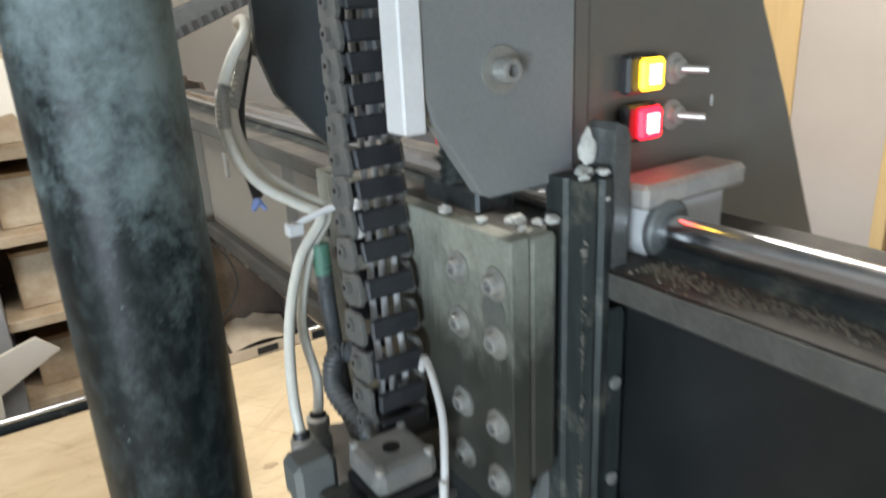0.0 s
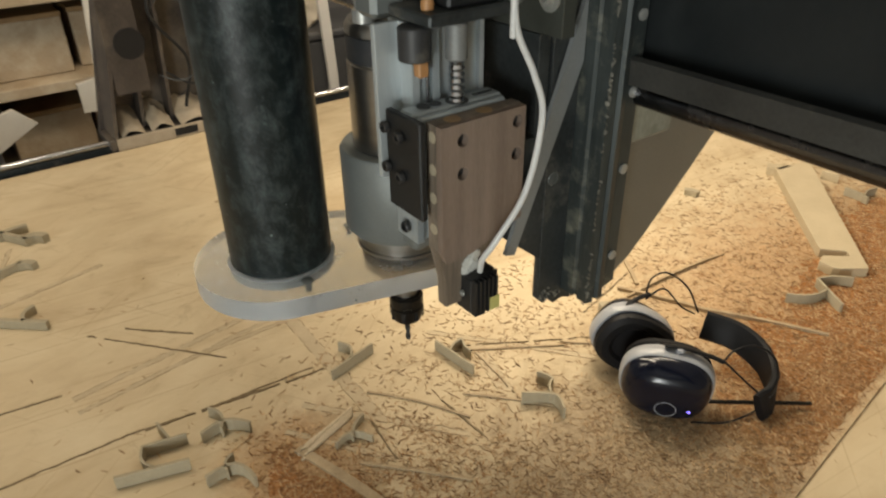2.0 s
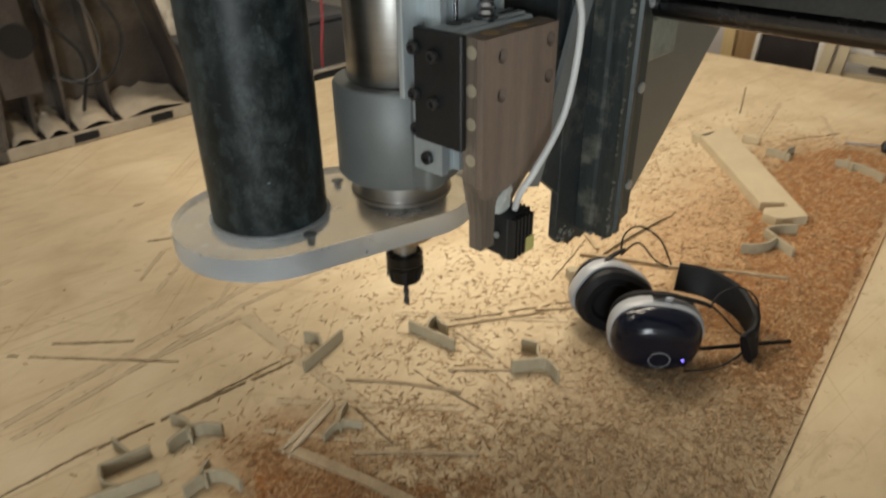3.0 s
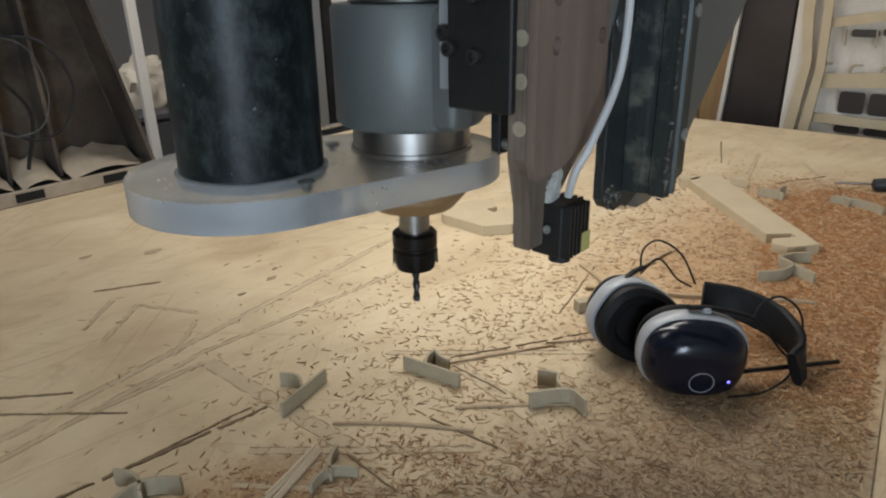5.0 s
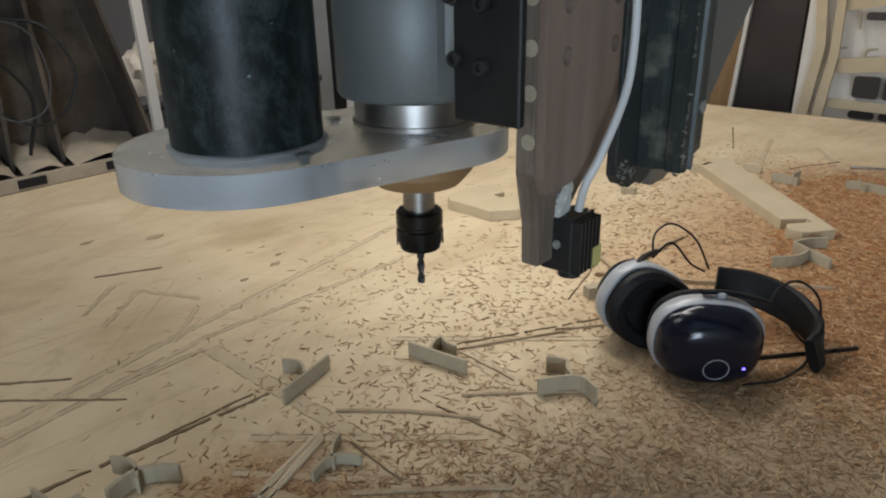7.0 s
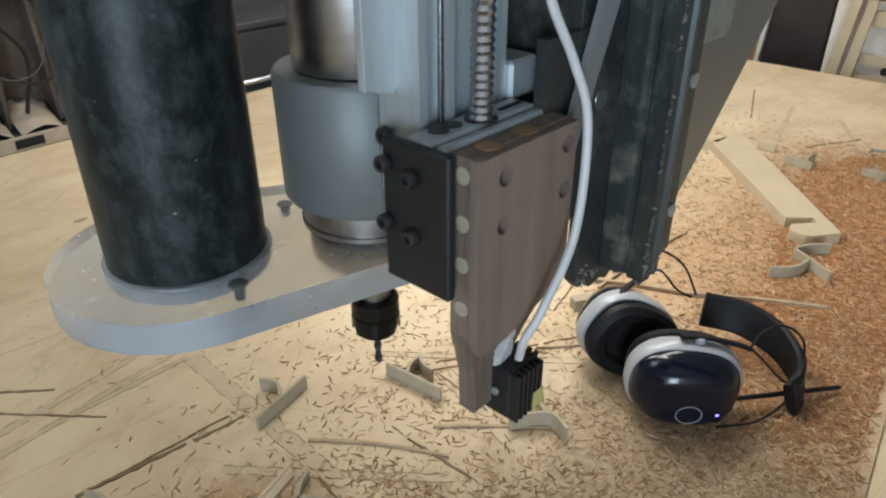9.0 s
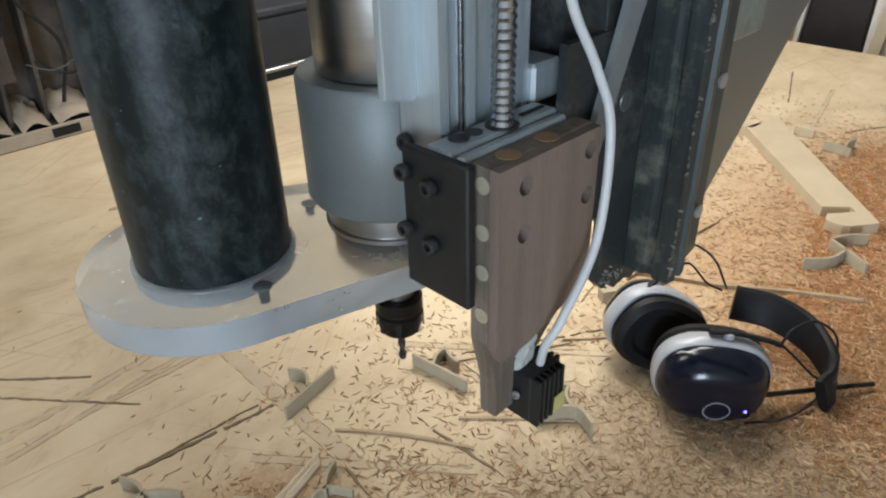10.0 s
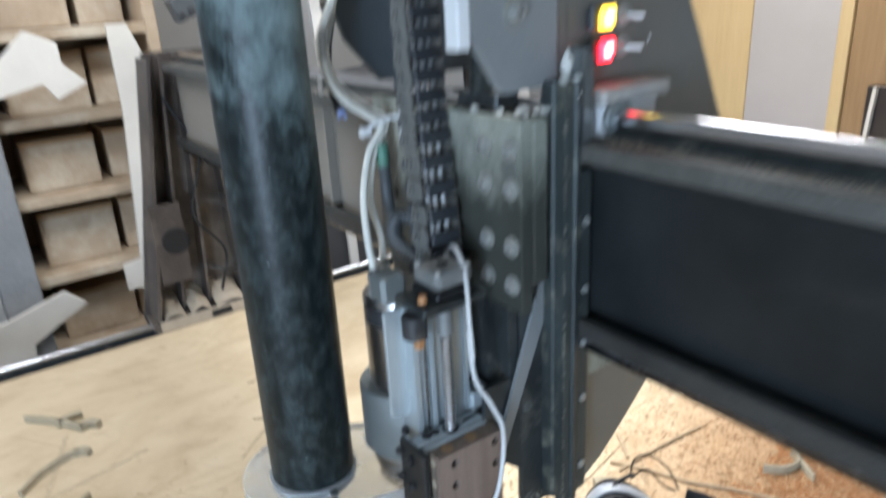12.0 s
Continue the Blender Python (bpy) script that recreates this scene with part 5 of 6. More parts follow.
offcut([(arc_pts((-0.005, 0.190), (0.070, 0.207), 0.0), 0.003), (arc_pts((0.031, 0.201), (0.033, 0.240), -0.25), 0.003)])
offcut([(arc_pts((0.146, 0.157), (0.155, 0.081), 0.0), 0.003), (arc_pts((0.151, 0.128), (0.180, 0.138), 0.12), 0.003), (arc_pts((0.180, 0.138), (0.172, 0.110), -0.1), 0.003)])
offcut([([(0.170, 0.000), (0.186, -0.012), (0.198, -0.022), (0.203, -0.030), (0.202, -0.038), (0.194, -0.054)], 0.003), (arc_pts((0.214, 0.018), (0.222, -0.004), 0.06), 0.003), (arc_pts((0.200, -0.024), (0.222, -0.004), 0.12), 0.003)], 0.020)
offcut([(arc_pts((-0.293, 0.179), (-0.214, 0.155), 0.0), 0.004), (arc_pts((-0.25, 0.166), (-0.252, 0.208), 0.2), 0.003)])
offcut([(arc_pts((-0.254, 0.208), (-0.203, 0.197), 0.0), 0.003), (arc_pts((-0.222, 0.201), (-0.226, 0.237), 0.0), 0.003)])
offcut([(arc_pts((-0.188, 0.186), (-0.133, 0.167), 0.25), 0.004), (arc_pts((-0.165, 0.180), (-0.165, 0.225), -0.2), 0.003)])
offcut([(arc_pts((-0.208, 0.117), (-0.163, 0.082), 0.35), 0.004), (arc_pts((-0.185, 0.112), (-0.170, 0.132), 0.2), 0.003)])
offcut([(arc_pts((-0.062, 0.077), (-0.020, 0.060), 0.3), 0.003), (arc_pts((-0.040, 0.075), (-0.01, 0.10), 0.1), 0.003)], 0.012)
offcut([(arc_pts((0.728, -0.090), (0.690, -0.150), 0.0), 0.004), (arc_pts((0.713, -0.115), (0.650, -0.083), 0.15), 0.003), (arc_pts((0.728, -0.090), (0.775, -0.125), 0.1), 0.003)])
offcut([(arc_pts((1.085, 0.050), (1.076, 0.000), 0.1), 0.004), (arc_pts((1.078, 0.010), (1.135, 0.012), 0.1), 0.003)])
offcut([(arc_pts((1.115, -0.075), (1.092, -0.170), 0.15), 0.004), (arc_pts((1.105, -0.11), (1.15, -0.09), 0.1), 0.003)])
offcut([(arc_pts((-0.36, 0.970), (-0.27, 0.850), 0.05), 0.008), (arc_pts((-0.31, 0.90), (-0.26, 0.91), 0.1), 0.01), (arc_pts((-0.275, 0.855), (-0.24, 0.845), 0.3), 0.014)], 0.016)
offcut([(arc_pts((-0.40, 0.70), (-0.29, 0.775), 0.1), 0.006), (arc_pts((-0.30, 0.77), (-0.275, 0.755), 0.2), 0.012)], 0.014)
offcut([(arc_pts((-0.350, 0.606), (-0.292, 0.556), 0.0), 0.008), (arc_pts((-0.32, 0.58), (-0.30, 0.615), 0.2), 0.006)], 0.015)
offcut([(arc_pts((0.40, 0.075), (0.43, 0.045), 0.1), 0.014)], 0.016)
offcut([(arc_pts((0.84, 0.25), (0.85, 0.225), 0.1), 0.012)], 0.012)

splinter_wood = surface("splintered_wood", (0.24, 0.165, 0.095), (0.50, 0.39, 0.25), 0.8, 0.0, 45, 500, 0.4)
sticks = [((0.47, 0.10), (0.53, -0.02), 0.005, 0.006), ((0.53, -0.02), (0.62, -0.17), 0.005, 0.006), ((-0.10, 0.105), (-0.052, -0.065), 0.012, 0.004), ((0.464, 0.075), (0.682, 0.063), 0.004, 0.005), ((0.02, 0.14), (0.10, 0.02), 0.003, 0.003), ((0.12, 0.06), (0.20, -0.03), 0.003, 0.003), ((0.505, 0.09), (0.545, 0.15), 0.006, 0.004), ((0.16, 0.14), (0.30, 0.05), 0.0025, 0.003), ((0.30, 0.06), (0.36, 0.01), 0.002, 0.003), ((-0.05, 0.04), (0.04, -0.06), 0.004, 0.003)]
for (xa, ya), (xb, yb), w, h in sticks:
    st = thing("splinter", "thin pale wood splinter lying on the spoilboard", "wood splinter", "splinters on the spoilboard")
    part("strip", ribbon(arc_pts((xa, ya), (xb, yb), random.uniform(-0.05, 0.05)), w, h), splinter_wood, st, smooth=False)


for x, y, size in ((0.214, 0.493, 0.012), (0.151, 0.481, 0.008), (0.158, 0.743, 0.018), (0.075, 0.807, 0.014), (0.24, 0.52, 0.006)):
    clod = thing("dust_clod", "small dark clod of caked dust on the spoilboard", "dust clod", "clods on the spoilboard")
    bm = bmesh.new()
    bmesh.ops.create_icosphere(bm, subdivisions=3, radius=1.0)
    for v in bm.verts:
        v.co *= 0.7 + 0.7 * noise.noise(v.co * 1.9 + Vector((x * 70, y * 40, 0)))
        v.co = Vector((x + v.co.x * size, y + v.co.y * size * 0.5, 0.001 + v.co.z * 0.0022))
    part("lump", bm, edge_mat, clod)
pale_split = surface("pale_split_wood", (0.48, 0.38, 0.25), (0.66, 0.56, 0.41), 0.7, 0.0, 40, 500, 0.4)
stick = thing("split_stick", "pale frayed wood splinter with several strands", "wood splinter")
for k in range(6):
    dx = 0.0022 * (k - 2.5)
    part("strand", ribbon(arc_pts((-0.016 + dx * 0.5, 0.119 + dx), (-0.104 + 0.006 * (k % 3), 0.094 + dx * 1.6), 0.02 * (k - 2.5) / 5), 0.0021, 0.004 + 0.0012 * (k % 3)), pale_split, stick, smooth=False)


def cut_board(points, z=0.018, label="pale fibreboard part with a hooked cut end"):
    t = thing("cut_board", label, "board")
    part("panel", plate(points, 0.0005, z, "z"), mdf, t, smooth=False)
    return t


cut_board([(1.059, 0.187), (0.825, -0.036), (0.819, -0.044), (0.846, -0.076), (0.834, -0.087), (0.800, -0.058), (0.779, -0.064), (0.778, -0.088), (0.784, -0.097), (0.821, -0.125), (1.150, 0.164)])
cut_board([(1.052, 0.200), (1.072, 0.212), (1.098, 0.172), (1.066, 0.176)], label="small pale fibreboard offcut beside the board")
cut_board([(1.125, 0.120), (1.150, 0.105), (1.128, 0.085)], label="small pale fibreboard offcut beside the board")
cut_board([(0.566, 0.448), (0.588, 0.470), (0.640, 0.470), (0.700, 0.440), (0.665, 0.398), (0.640, 0.404), (0.634, 0.384), (0.672, 0.372), (0.654, 0.340), (0.600, 0.318), (0.560, 0.352)], label="pale curved fibreboard part lying behind the cutter")

sd = thing("screwdriver", "black-handled screwdriver lying on the spoilboard", "screwdriver")
part("handle", lathe(bmesh.new(), [(0, 0), (0.011, 0.002), (0.014, 0.02), (0.0135, 0.08), (0.009, 0.1), (0, 0.1)], n=20, m=Matrix.Translation((1.26, -0.12, 0.0145)) @ Matrix.Rotation(-1.1, 4, "Z") @ axis_turn("x")), plastic_black, sd, "black handle")
part("blade", lathe(bmesh.new(), [(0, 0), (0.003, 0.004), (0.003, 0.07), (0, 0.07)], n=12, m=Matrix.Translation((1.26, -0.12, 0.0145)) @ Matrix.Rotation(-1.1 + math.pi, 4, "Z") @ axis_turn("x")), chrome, sd)


# ---------------------------------------------------------------- background shelves and boards
def build_shelf():
    t = thing("shelf_rack", "dusty wooden shelf rack filled with brown boxes", "shelf")
    part("post", bx(-0.33, -0.22, 1.86, 2.3, ZF, 1.3, 0.004), surface("grey_post", (0.17, 0.17, 0.17), (0.26, 0.255, 0.25), 0.6, 0, 5, 90), t, "grey side post", False)
    part("post", bx(0.26, 0.30, 1.9, 2.3, ZF, 1.3, 0.004), wood_dusty, t, smooth=False)
    for z in (-0.29, -0.02, 0.24, 0.49, 0.745, 1.0):
        part("shelf_board", bx(-0.2195, 0.2595, 1.90, 2.3, z - 0.02, z + 0.012, 0.002), wood_dusty, t, "dusty pale shelf board", False)
    part("back_panel", bx(-0.2195, 0.2595, 2.30, 2.31, ZF, 1.3), wood_brown, t, smooth=False)
    return t


build_shelf()
for k, z in enumerate((-0.277, -0.007, 0.253, 0.503, 0.758)):
    for x0, x1, yy in ((-0.17, 0.07, 1.99), (0.09, 0.24, 2.03)):
        c = thing("carton", "brown cardboard carton on a dusty shelf", "box", "cartons on the shelf rack")
        part("carton_body", bx(x0, x1 - 0.01 * (k % 3), yy, yy + 0.24, z, z + 0.15 + 0.02 * (k % 2), 0.003), wood_dusty, c, smooth=False)
        part("lid", bx(x0 - 0.003, x1 + 0.002 - 0.01 * (k % 3), yy - 0.003, yy + 0.243, z + 0.15 + 0.02 * (k % 2), z + 0.165 + 0.02 * (k % 2), 0.002), wood_brown, c, smooth=False)


def lean_board(points, y, label, mat=board_white, th=0.016):
    t = thing("offcut_board", label, "board", "boards leaning on the rack")
    part("panel", plate(points, y, y + th, "y", 0.001), mat, t, smooth=False)


lean_board([(0.13, 0.76), (0.19, 0.76), (0.26, 0.56), (0.20, 0.53), (0.16, 0.02), (0.16, -0.24), (0.10, -0.24), (0.08, -0.10), (0.03, -0.10), (0.03, -0.01), (0.09, 0.0), (0.13, 0.50)], 1.84, "pale white board with notches leaning on the rack")
lean_board([(-0.60, -0.02), (-0.35, -0.10), (-0.16, -0.04), (-0.105, -0.095), (-0.28, -0.19), (-0.30, -0.5), (-0.60, -0.5)], 1.82, "pale white offcut board at the rack foot")
lean_board([(-0.60, 0.64), (-0.20, 0.66), (-0.10, 0.76), (-0.02, 0.72), (-0.02, 0.66), (0.04, 0.60), (-0.05, 0.56), (-0.08, 0.61), (-0.20, 0.58), (-0.60, 0.50)], 1.80, "pale white offcut board lying across the rack")
lean_board([(0.665, 0.85), (0.695, 0.85), (0.722, ZF), (0.692, ZF)], 1.70, "narrow white batten standing behind the table", white_sheet)
lean_board([(0.775, 1.0), (0.82, 1.0), (0.88, -0.12), (0.90, ZF), (0.86, ZF), (0.845, -0.12)], 1.775, "narrow white batten standing behind the table", white_sheet)
lean_board([(0.50, 0.44), (1.6, 0.52), (1.6, ZF), (0.62, ZF)], 2.3, "large grey sheet standing behind the table", surface("grey_sheet", (0.13, 0.13, 0.14), (0.19, 0.19, 0.20), 0.6, 0, 3, 100), 0.02)
lean_board([(1.475, 0.60), (1.80, 0.60), (1.80, ZF), (1.475, ZF)], 1.76, "white sheet standing on edge behind the table", white_sheet)
lean_board([(1.430, 0.60), (1.472, 0.60), (1.490, -0.02), (1.490, ZF), (1.452, ZF)], 1.74, "narrow black strip standing behind the table", black_iron)
cord = thing("red_cord", "thin red cord hanging behind the table", "cord")
part("strand", tube([(1.135, 1.60, 0.60), (1.129, 1.60, 0.094), (1.110, 1.60, -0.10), (1.10, 1.60, ZF)], 0.0045, 8), surface("red_cord_sheath", (0.30, 0.03, 0.04), (0.42, 0.06, 0.07), 0.6), cord)
case_grey = surface("dark_grey_case", (0.05, 0.052, 0.058), (0.085, 0.087, 0.093), 0.5, 0, 6, 150)
bn = thing("storage_case", "dark grey storage case standing behind the table", "storage case")
part("case_body", bx(0.70, 1.42, 1.80, 2.1, ZF, 0.0, 0.008), case_grey, bn, smooth=False)
part("lid", bx(0.69, 1.425, 1.793, 2.11, 0.001, 0.028, 0.006), case_grey, bn, "dark grey lid", False)
bag = thing("crumpled_bag", "crumpled cream plastic bag lying on a dark case", "bag")
bm = bmesh.new()
bmesh.ops.create_icosphere(bm, subdivisions=4, radius=1.0)
for v in bm.verts:
    v.co *= 0.8 + 0.28 * noise.noise(v.co * 2.1) + 0.16 * abs(noise.noise(v.co * 5.5)) + 0.06 * noise.noise(v.co * 14)
    v.co.z = max(v.co.z, -0.45)
    v.co = Vector((0.815 + v.co.x * 0.115, 1.94 + v.co.y * 0.09, 0.085 + v.co.z * 0.125))
part("film", bm, surface("cream_film", (0.66, 0.60, 0.50), (0.80, 0.74, 0.64), 0.4, 0, 12, 150, 0.3), bag)

truss = thing("overhead_chain_tray", "grey slotted cable chain above the gantry", "cable chain")
TILT = Matrix.Translation((0.44, 1.6, 0.835)) @ Matrix.Rotation(-0.38, 4, "Y")
part("tray", bx(-0.17, 1.6, 0.0, 0.06, -0.018, 0.050, 0.003, m=TILT), conduit_grey, truss, smooth=False)
for k in (-0.1, 0.5, 1.2):
    foot = TILT @ Vector((k, 0.03, 0.045))
    part("hanger", bx(foot.x - 0.006, foot.x + 0.006, foot.y - 0.006, foot.y + 0.006, foot.z, ZC), conduit_grey, truss, smooth=False)
for k in range(56):
    part("slot_rib", bx(-0.165 + k * 0.031, -0.150 + k * 0.031, -0.006, -0.0005, -0.0175, 0.008, m=TILT), plastic_black, truss, smooth=False)

# right-hand background
wp = thing("wardrobe", "pale panelled cabinet with yellow wood edging", "cabinet")
part("pale_door", bx(2.2, 2.24, 0.645, 0.965, ZF, 1.6, 0.002), panel_pink, wp, "pale pinkish door panel", False)
part("yellow_stile", bx(2.198, 2.24, 0.967, 1.30, ZF, 1.6, 0.002), wood_yellow, wp, "yellow wood stile", False)
part("brown_stile", bx(2.19, 2.24, 0.60, 0.643, ZF, 1.6, 0.002), wood_yellow, wp, smooth=False)
part("brown_door", bx(2.205, 2.24, 0.20, 0.598, ZF, 1.6, 0.002), wood_brown, wp, "brown wood door", False)
part("carcass", bx(2.241, 2.7, 0.20, 1.30, ZF, 1.6), wood_brown, wp, smooth=False)
dc = thing("dark_cupboard", "dark dusty cupboard beyond the table end", "cupboard")
part("front", bx(2.12, 2.17, 0.30, 0.49, ZF, 0.44, 0.003), cabinet_opening_dark, dc, "dark dusty front", False)
part("edge_batten", plate([(0.497, -0.3), (0.512, -0.3), (0.463, 0.44), (0.452, 0.44)], 2.10, 2.118, "x"), board_white, dc, "pale edge batten", False)


def rounded(y0, y1, z0, z1, r=0.012):
    """A rounded rectangle in y and z."""
    out = []
    for cy, cz, turn in ((y1 - r, z1 - r, 0), (y0 + r, z1 - r, 1), (y0 + r, z0 + r, 2), (y1 - r, z0 + r, 3)):
        out += [(cy + r * math.cos((turn + k / 3) * math.pi / 2), cz + r * math.sin((turn + k / 3) * math.pi / 2)) for k in range(4)]
    return out


def build_lattice():
    t = thing("lattice_panel", "pale fibreboard sheet with rows of cut-out shapes", "cut-out panel", "leftover sheets")
    x0, x1 = 2.02, 2.034
    part("stile", plate([(0.262, -0.45), (0.292, -0.45), (0.257, -0.03), (0.234, 0.165), (0.253, 0.293), (0.262, 0.50), (0.230, 0.50), (0.223, 0.293), (0.208, 0.165), (0.225, -0.03)], x0, x1, "x"), mdf, t, smooth=False)
    part("stile", plate([(0.205, -0.45), (0.235, -0.45), (0.210, -0.031), (0.190, 0.141), (0.193, 0.294), (0.205, 0.50), (0.178, 0.50), (0.170, 0.295), (0.165, 0.143), (0.180, -0.03)], x0 - 0.016, x0 - 0.002, "x"), mdf, t, smooth=False)
    # pale bridges between rows of cut-outs
    for za, zb, drop in ((-0.46, -0.31, 0.0), (-0.24, -0.17, 0.0), (-0.105, -0.045, 0.0), (-0.012, 0.014, 0.004), (0.088, 0.130, -0.016), (0.262, 0.290, -0.03), (0.40, 0.50, 0.0)):
        part("bridge", plate([(-0.55, za - drop * 4), (0.188, za), (0.188, zb), (-0.55, zb - drop * 4)], x0 + 0.0005, x1 - 0.0005, "x"), mdf, t, smooth=False)
    for k in range(9):
        y = 0.118 - 0.080 * k
        # dark plates a little behind the bridges stand for the shade in the openings
        for za, zb in ((0.020, 0.084), (-0.040, -0.017), (-0.165, -0.110), (-0.30, -0.245)):
            part("opening_shade", plate(rounded(y - 0.070, y, za, zb, 0.010), x1 + 0.001, x1 + 0.004, "x"), cabinet_opening_dark, t, "dark plate standing for a shaded cut-out")
        part("tab", plate([(y + 0.052, 0.124), (y + 0.062, 0.124), (y + 0.060, 0.148), (y + 0.052, 0.157), (y + 0.034, 0.160), (y + 0.034, 0.165), (y + 0.058, 0.163), (y + 0.066, 0.152), (y + 0.070, 0.124)], x0 + 0.002, x1 - 0.001, "x"), mdf_edge, t, smooth=False)
        part("tab", plate([(y + 0.010, 0.262), (y + 0.014, 0.262), (y + 0.012, 0.215), (y + 0.008, 0.215)], x0 + 0.002, x1 - 0.001, "x"), mdf_edge, t, smooth=False)
        part("opening_shade", plate(rounded(y - 0.074, y, 0.240 + 0.004 * k, 0.262 + 0.004 * k, 0.009), x1 + 0.001, x1 + 0.004, "x"), cabinet_opening_dark, t, "dark plate standing for a shaded cut-out")
    return t


build_lattice()
bs = thing("back_sheet", "pale sheet standing behind the cut-out panel", "board")
part("panel", bx(2.06, 2.08, -0.45, 0.28, ZF, 0.9, 0.002), surface("pale_sheet", (0.56, 0.52, 0.46), (0.72, 0.68, 0.62), 0.6, 0, 6, 100), bs, smooth=False)


# ---------------------------------------------------------------- sawdust and shavings
SHORE = ((-0.30, 0.20), (-0.20, 0.225), (-0.14, 0.225), (-0.02, 0.120), (0.10, 0.05), (0.20, 0.005), (0.40, 0.005), (0.60, 0.04), (0.80, 0.09), (1.10, 0.14), (1.35, 0.02))


def smooth_step(v):
    v = min(1.0, max(0.0, v))
    return v * v * (3 - 2 * v)


def pile(x, y):
    """How thick the sawdust lies, 0 to 1: a drift between its ragged shore and the joint of the boards."""
    if x <= SHORE[0][0] or x >= SHORE[-1][0]:
        return 0.0
    for (xa, ya), (xb, yb) in zip(SHORE, SHORE[1:]):
        if xa <= x <= xb:
            shore = ya + (yb - ya) * (x - xa) / (xb - xa)
    n = noise.noise(Vector((x * 9, y * 9, 0.3))) * 0.6 + noise.noise(Vector((x * 31, y * 31, 1.7))) * 0.4
    inland = smooth_step((shore - y) / 0.19 + 0.50 * n + 0.08)
    edge = smooth_step((y - seam(x) + 0.006 * noise.noise(Vector((x * 40, 0, 5)))) / 0.016)
    ends = smooth_step((x + 0.19 + 0.05 * n) / 0.05) * smooth_step((1.33 - x) / 0.12)
    bare = smooth_step((noise.noise(Vector((x * 6 + 3, y * 6, 8.1))) + 0.45) / 0.25) if x < 0.16 else 1.0
    return inland * edge * ends * bare


def pile_height(x, y, d):
    lump = noise.noise(Vector((x * 22, y * 22, 2.2))) * 0.5 + noise.noise(Vector((x * 70, y * 70, 4.0))) * 0.35
    thin = 0.35 * math.exp(-((x - 0.16) / 0.17) ** 2)
    return (d - 0.80 - thin) * 0.0085 * (1.0 + 0.9 * lump) + 0.0034 * lump - 0.004 * thin


def build_sawdust():
    step, x0, y0, nx, ny = 0.0045, -0.30, -0.37, 370, 135
    verts, faces = [], []
    for j in range(ny):
        for i in range(nx):
            x, y = x0 + i * step, y0 + j * step
            verts.append((x, y, max(-0.004, pile_height(x, y, pile(x, y)))))
    for j in range(ny - 1):
        for i in range(nx - 1):
            a = j * nx + i
            quad = (a, a + 1, a + nx + 1, a + nx)
            if max(verts[k][2] for k in quad) > 0.0:
                faces.append(quad)
    me = bpy.data.meshes.new("sawdust_drift")
    me.from_pydata(verts, [], faces)
    me.materials.append(sawdust_mat)
    return tagged(new("sawdust_drift", me), "drift of orange-brown sawdust on the spoilboard", "sawdust", kind="stuff")


build_sawdust()


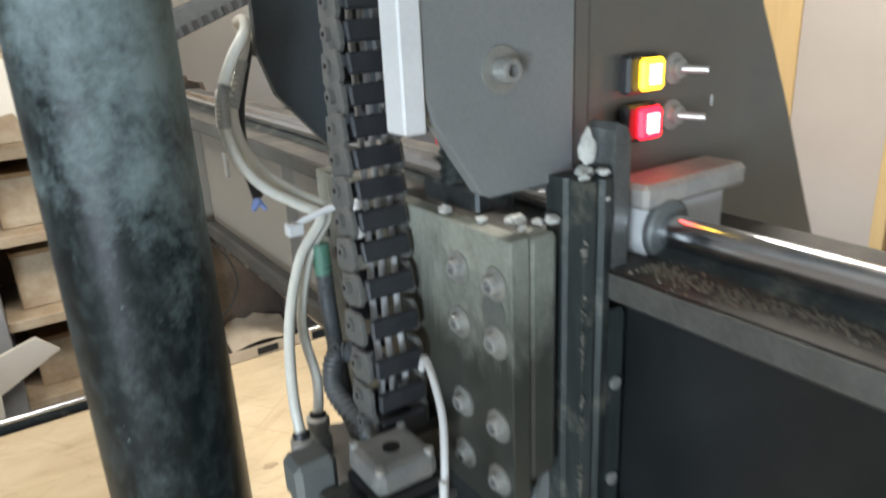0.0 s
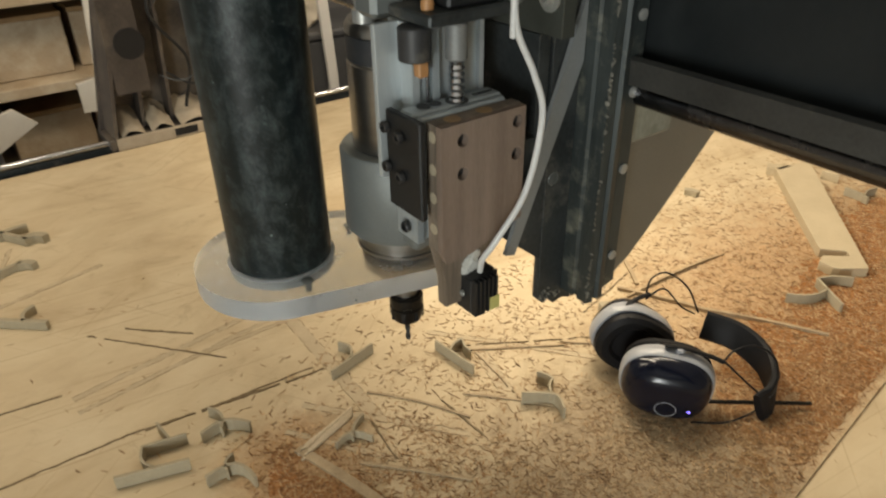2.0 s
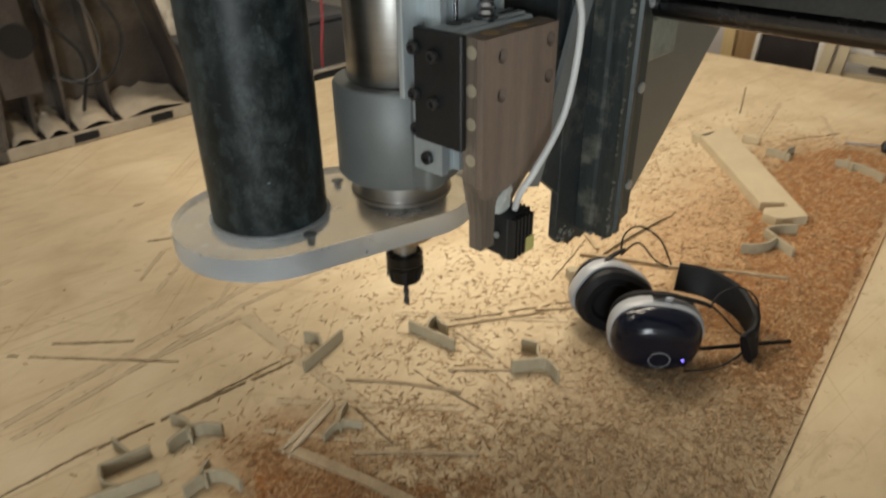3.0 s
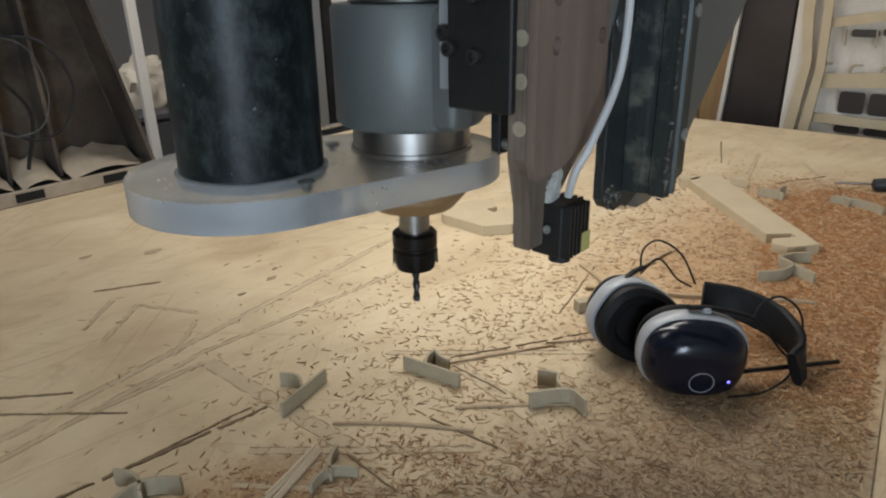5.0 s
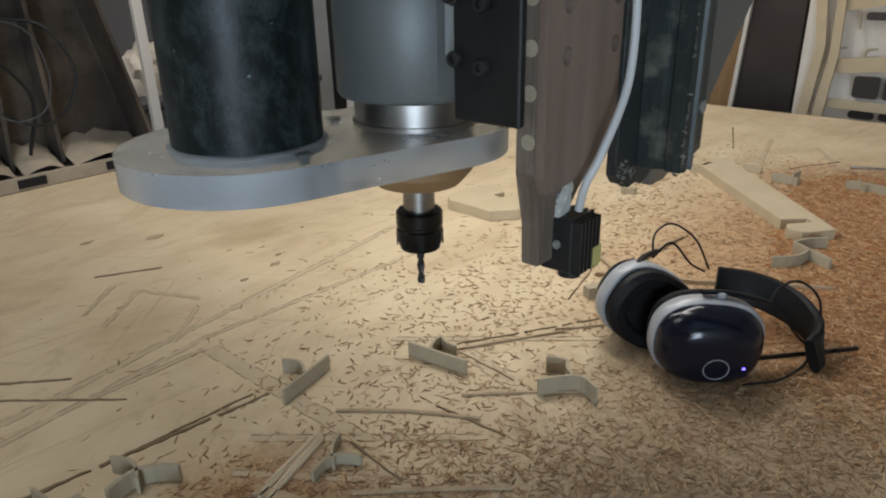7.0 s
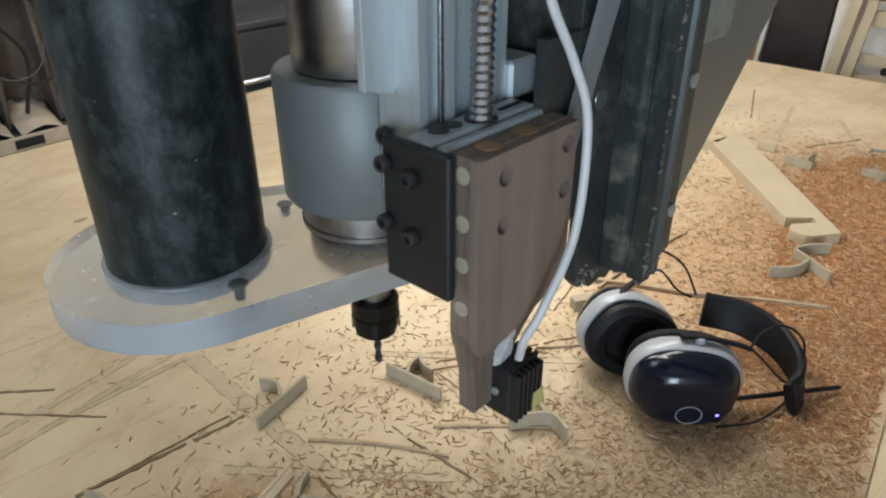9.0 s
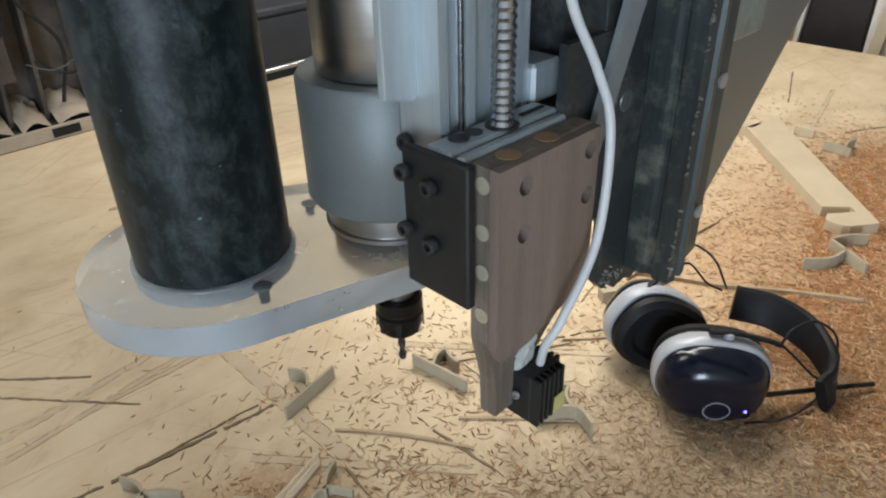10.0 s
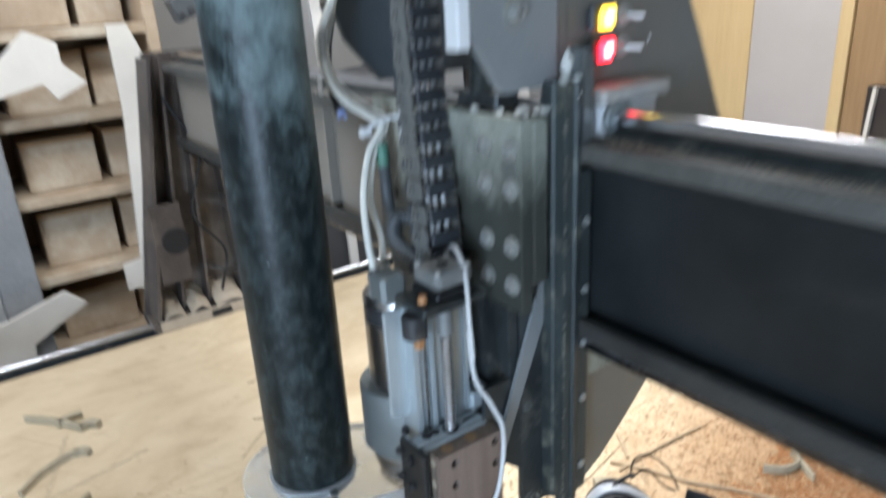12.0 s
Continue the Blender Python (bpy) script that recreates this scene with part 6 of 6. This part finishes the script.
def scatter_chips():
    """Loose shavings on the bare board, and the matted fibres of the drift."""
    loose, matted = ([], []), ([], [])
    rng = random.Random(7)

    def chip(heap, x, y, z, length, width, yaw, lift):
        """A curled sliver with a ridge along its back."""
        verts, faces = heap
        base = len(verts)
        c, s = math.cos(yaw), math.sin(yaw)
        bend, tip = rng.uniform(-0.35, 0.35) * length, rng.uniform(-lift, lift)
        for u, w in ((-0.5, 0.3), (-0.2, 0.9), (0.15, 1.0), (0.5, 0.25)):
            px, mid = u * length, bend * (u * u - 0.08)
            h = z + abs(u) * lift * length + u * tip * length
            for v, up in ((-0.5, 0.0), (0.0, 0.45), (0.5, 0.0)):
                py = mid + v * width * w
                verts.append((x + px * c - py * s, y + px * s + py * c, h + 0.0002 + up * width * w))
        for k in range(3):
            a = base + 3 * k
            faces.append((a, a + 3, a + 4, a + 1))
            faces.append((a + 1, a + 4, a + 5, a + 2))
            faces.append((a + 2, a + 5, a + 3, a))

    def sparse(x, y):
        """Shavings lying singly on the bare board."""
        d = 0.85 * math.exp(-(((x - 0.30) / 0.27) ** 2 + ((y - 0.14) / 0.17) ** 2))
        d += 0.9 * math.exp(-(((x - 0.78) / 0.34) ** 2 + ((y - 0.10) / 0.20) ** 2))
        d += 0.55 * math.exp(-(((x - 0.10) / 0.16) ** 2 + ((y - 0.05) / 0.10) ** 2))
        return d + 0.03

    made = 0
    while made < 4600:
        x, y = rng.uniform(-0.35, 1.40), rng.uniform(-0.25, 0.62)
        if y < seam(x) + 0.004 or rng.random() > sparse(x, y) * (0.75 + 0.8 * noise.noise(Vector((x * 16, y * 16, 0)))):
            continue
        chip(loose, x, y, 0.0, rng.uniform(0.005, 0.0135), rng.uniform(0.0011, 0.0024), rng.uniform(0, 6.283), rng.uniform(0.02, 0.16))
        made += 1
    made = 0
    while made < 42000:
        x, y = rng.uniform(-0.28, 1.34), rng.uniform(-0.36, 0.25)
        d = pile(x, y)
        if rng.random() > d * (0.75 + 0.6 * noise.noise(Vector((x * 45, y * 45, 6)))) + 0.01:
            continue
        fine = rng.random() < 0.7
        # duller chips round x = 0.18 carry the same shade in their colour
        buff = rng.random() < 1.15 * math.exp(-((x - 0.18) / 0.17) ** 2)
        chip(loose if buff else matted, x, y, max(0.0, pile_height(x, y, d)), rng.uniform(0.004, 0.008) if fine else rng.uniform(0.007, 0.013), rng.uniform(0.0006, 0.0012) if fine else rng.uniform(0.0010, 0.0018), rng.uniform(0, 6.283), rng.uniform(0.05, 0.35))
        made += 1
    for name, heap, mat, label in (("wood_chips", loose, chip_mat, "scattered brown wood shavings on the spoilboard"), ("sawdust_fibres", matted, fibre_mat, "matted orange-brown wood fibres on the sawdust drift")):
        me = bpy.data.meshes.new(name)
        me.from_pydata(heap[0], [], heap[1])
        me.materials.append(mat)
        tagged(new(name, me), label, "wood shavings", kind="stuff")


scatter_chips()


# ---------------------------------------------------------------- movement
def motions():
    drop = [(0.0, 0.0), (2.0, 0.0), (2.5, -0.003), (3.0, -0.008), (3.2, -0.010), (3.7, -0.018), (4.8, -0.045), (5.0, -0.048), (5.5, -0.054), (6.0, -0.060), (6.5, -0.067), (7.0, -0.072), (7.5, -0.0735), (9.3, -0.075), (12.0, -0.075)]
    walk(laser_slide, [(t, pose(0, 0, z)) for t, z in drop])
    # the cable leans towards the spindle as its lower end goes down
    foot = Matrix.Translation((-0.022, -0.142, 0.356))
    walk(lower_cable, [(t, pose(0, 0, z) @ foot @ pose(0, 0, 0, 100.0 * z, -20.0 * z, 0) @ foot.inverted()) for t, z in drop])
    walk(upper_cable, [(t, pose(0, 0, 0.6 * z) @ foot @ pose(0, 0, 0, 100.0 * z, -20.0 * z, 0) @ foot.inverted()) for t, z in drop])


motions()
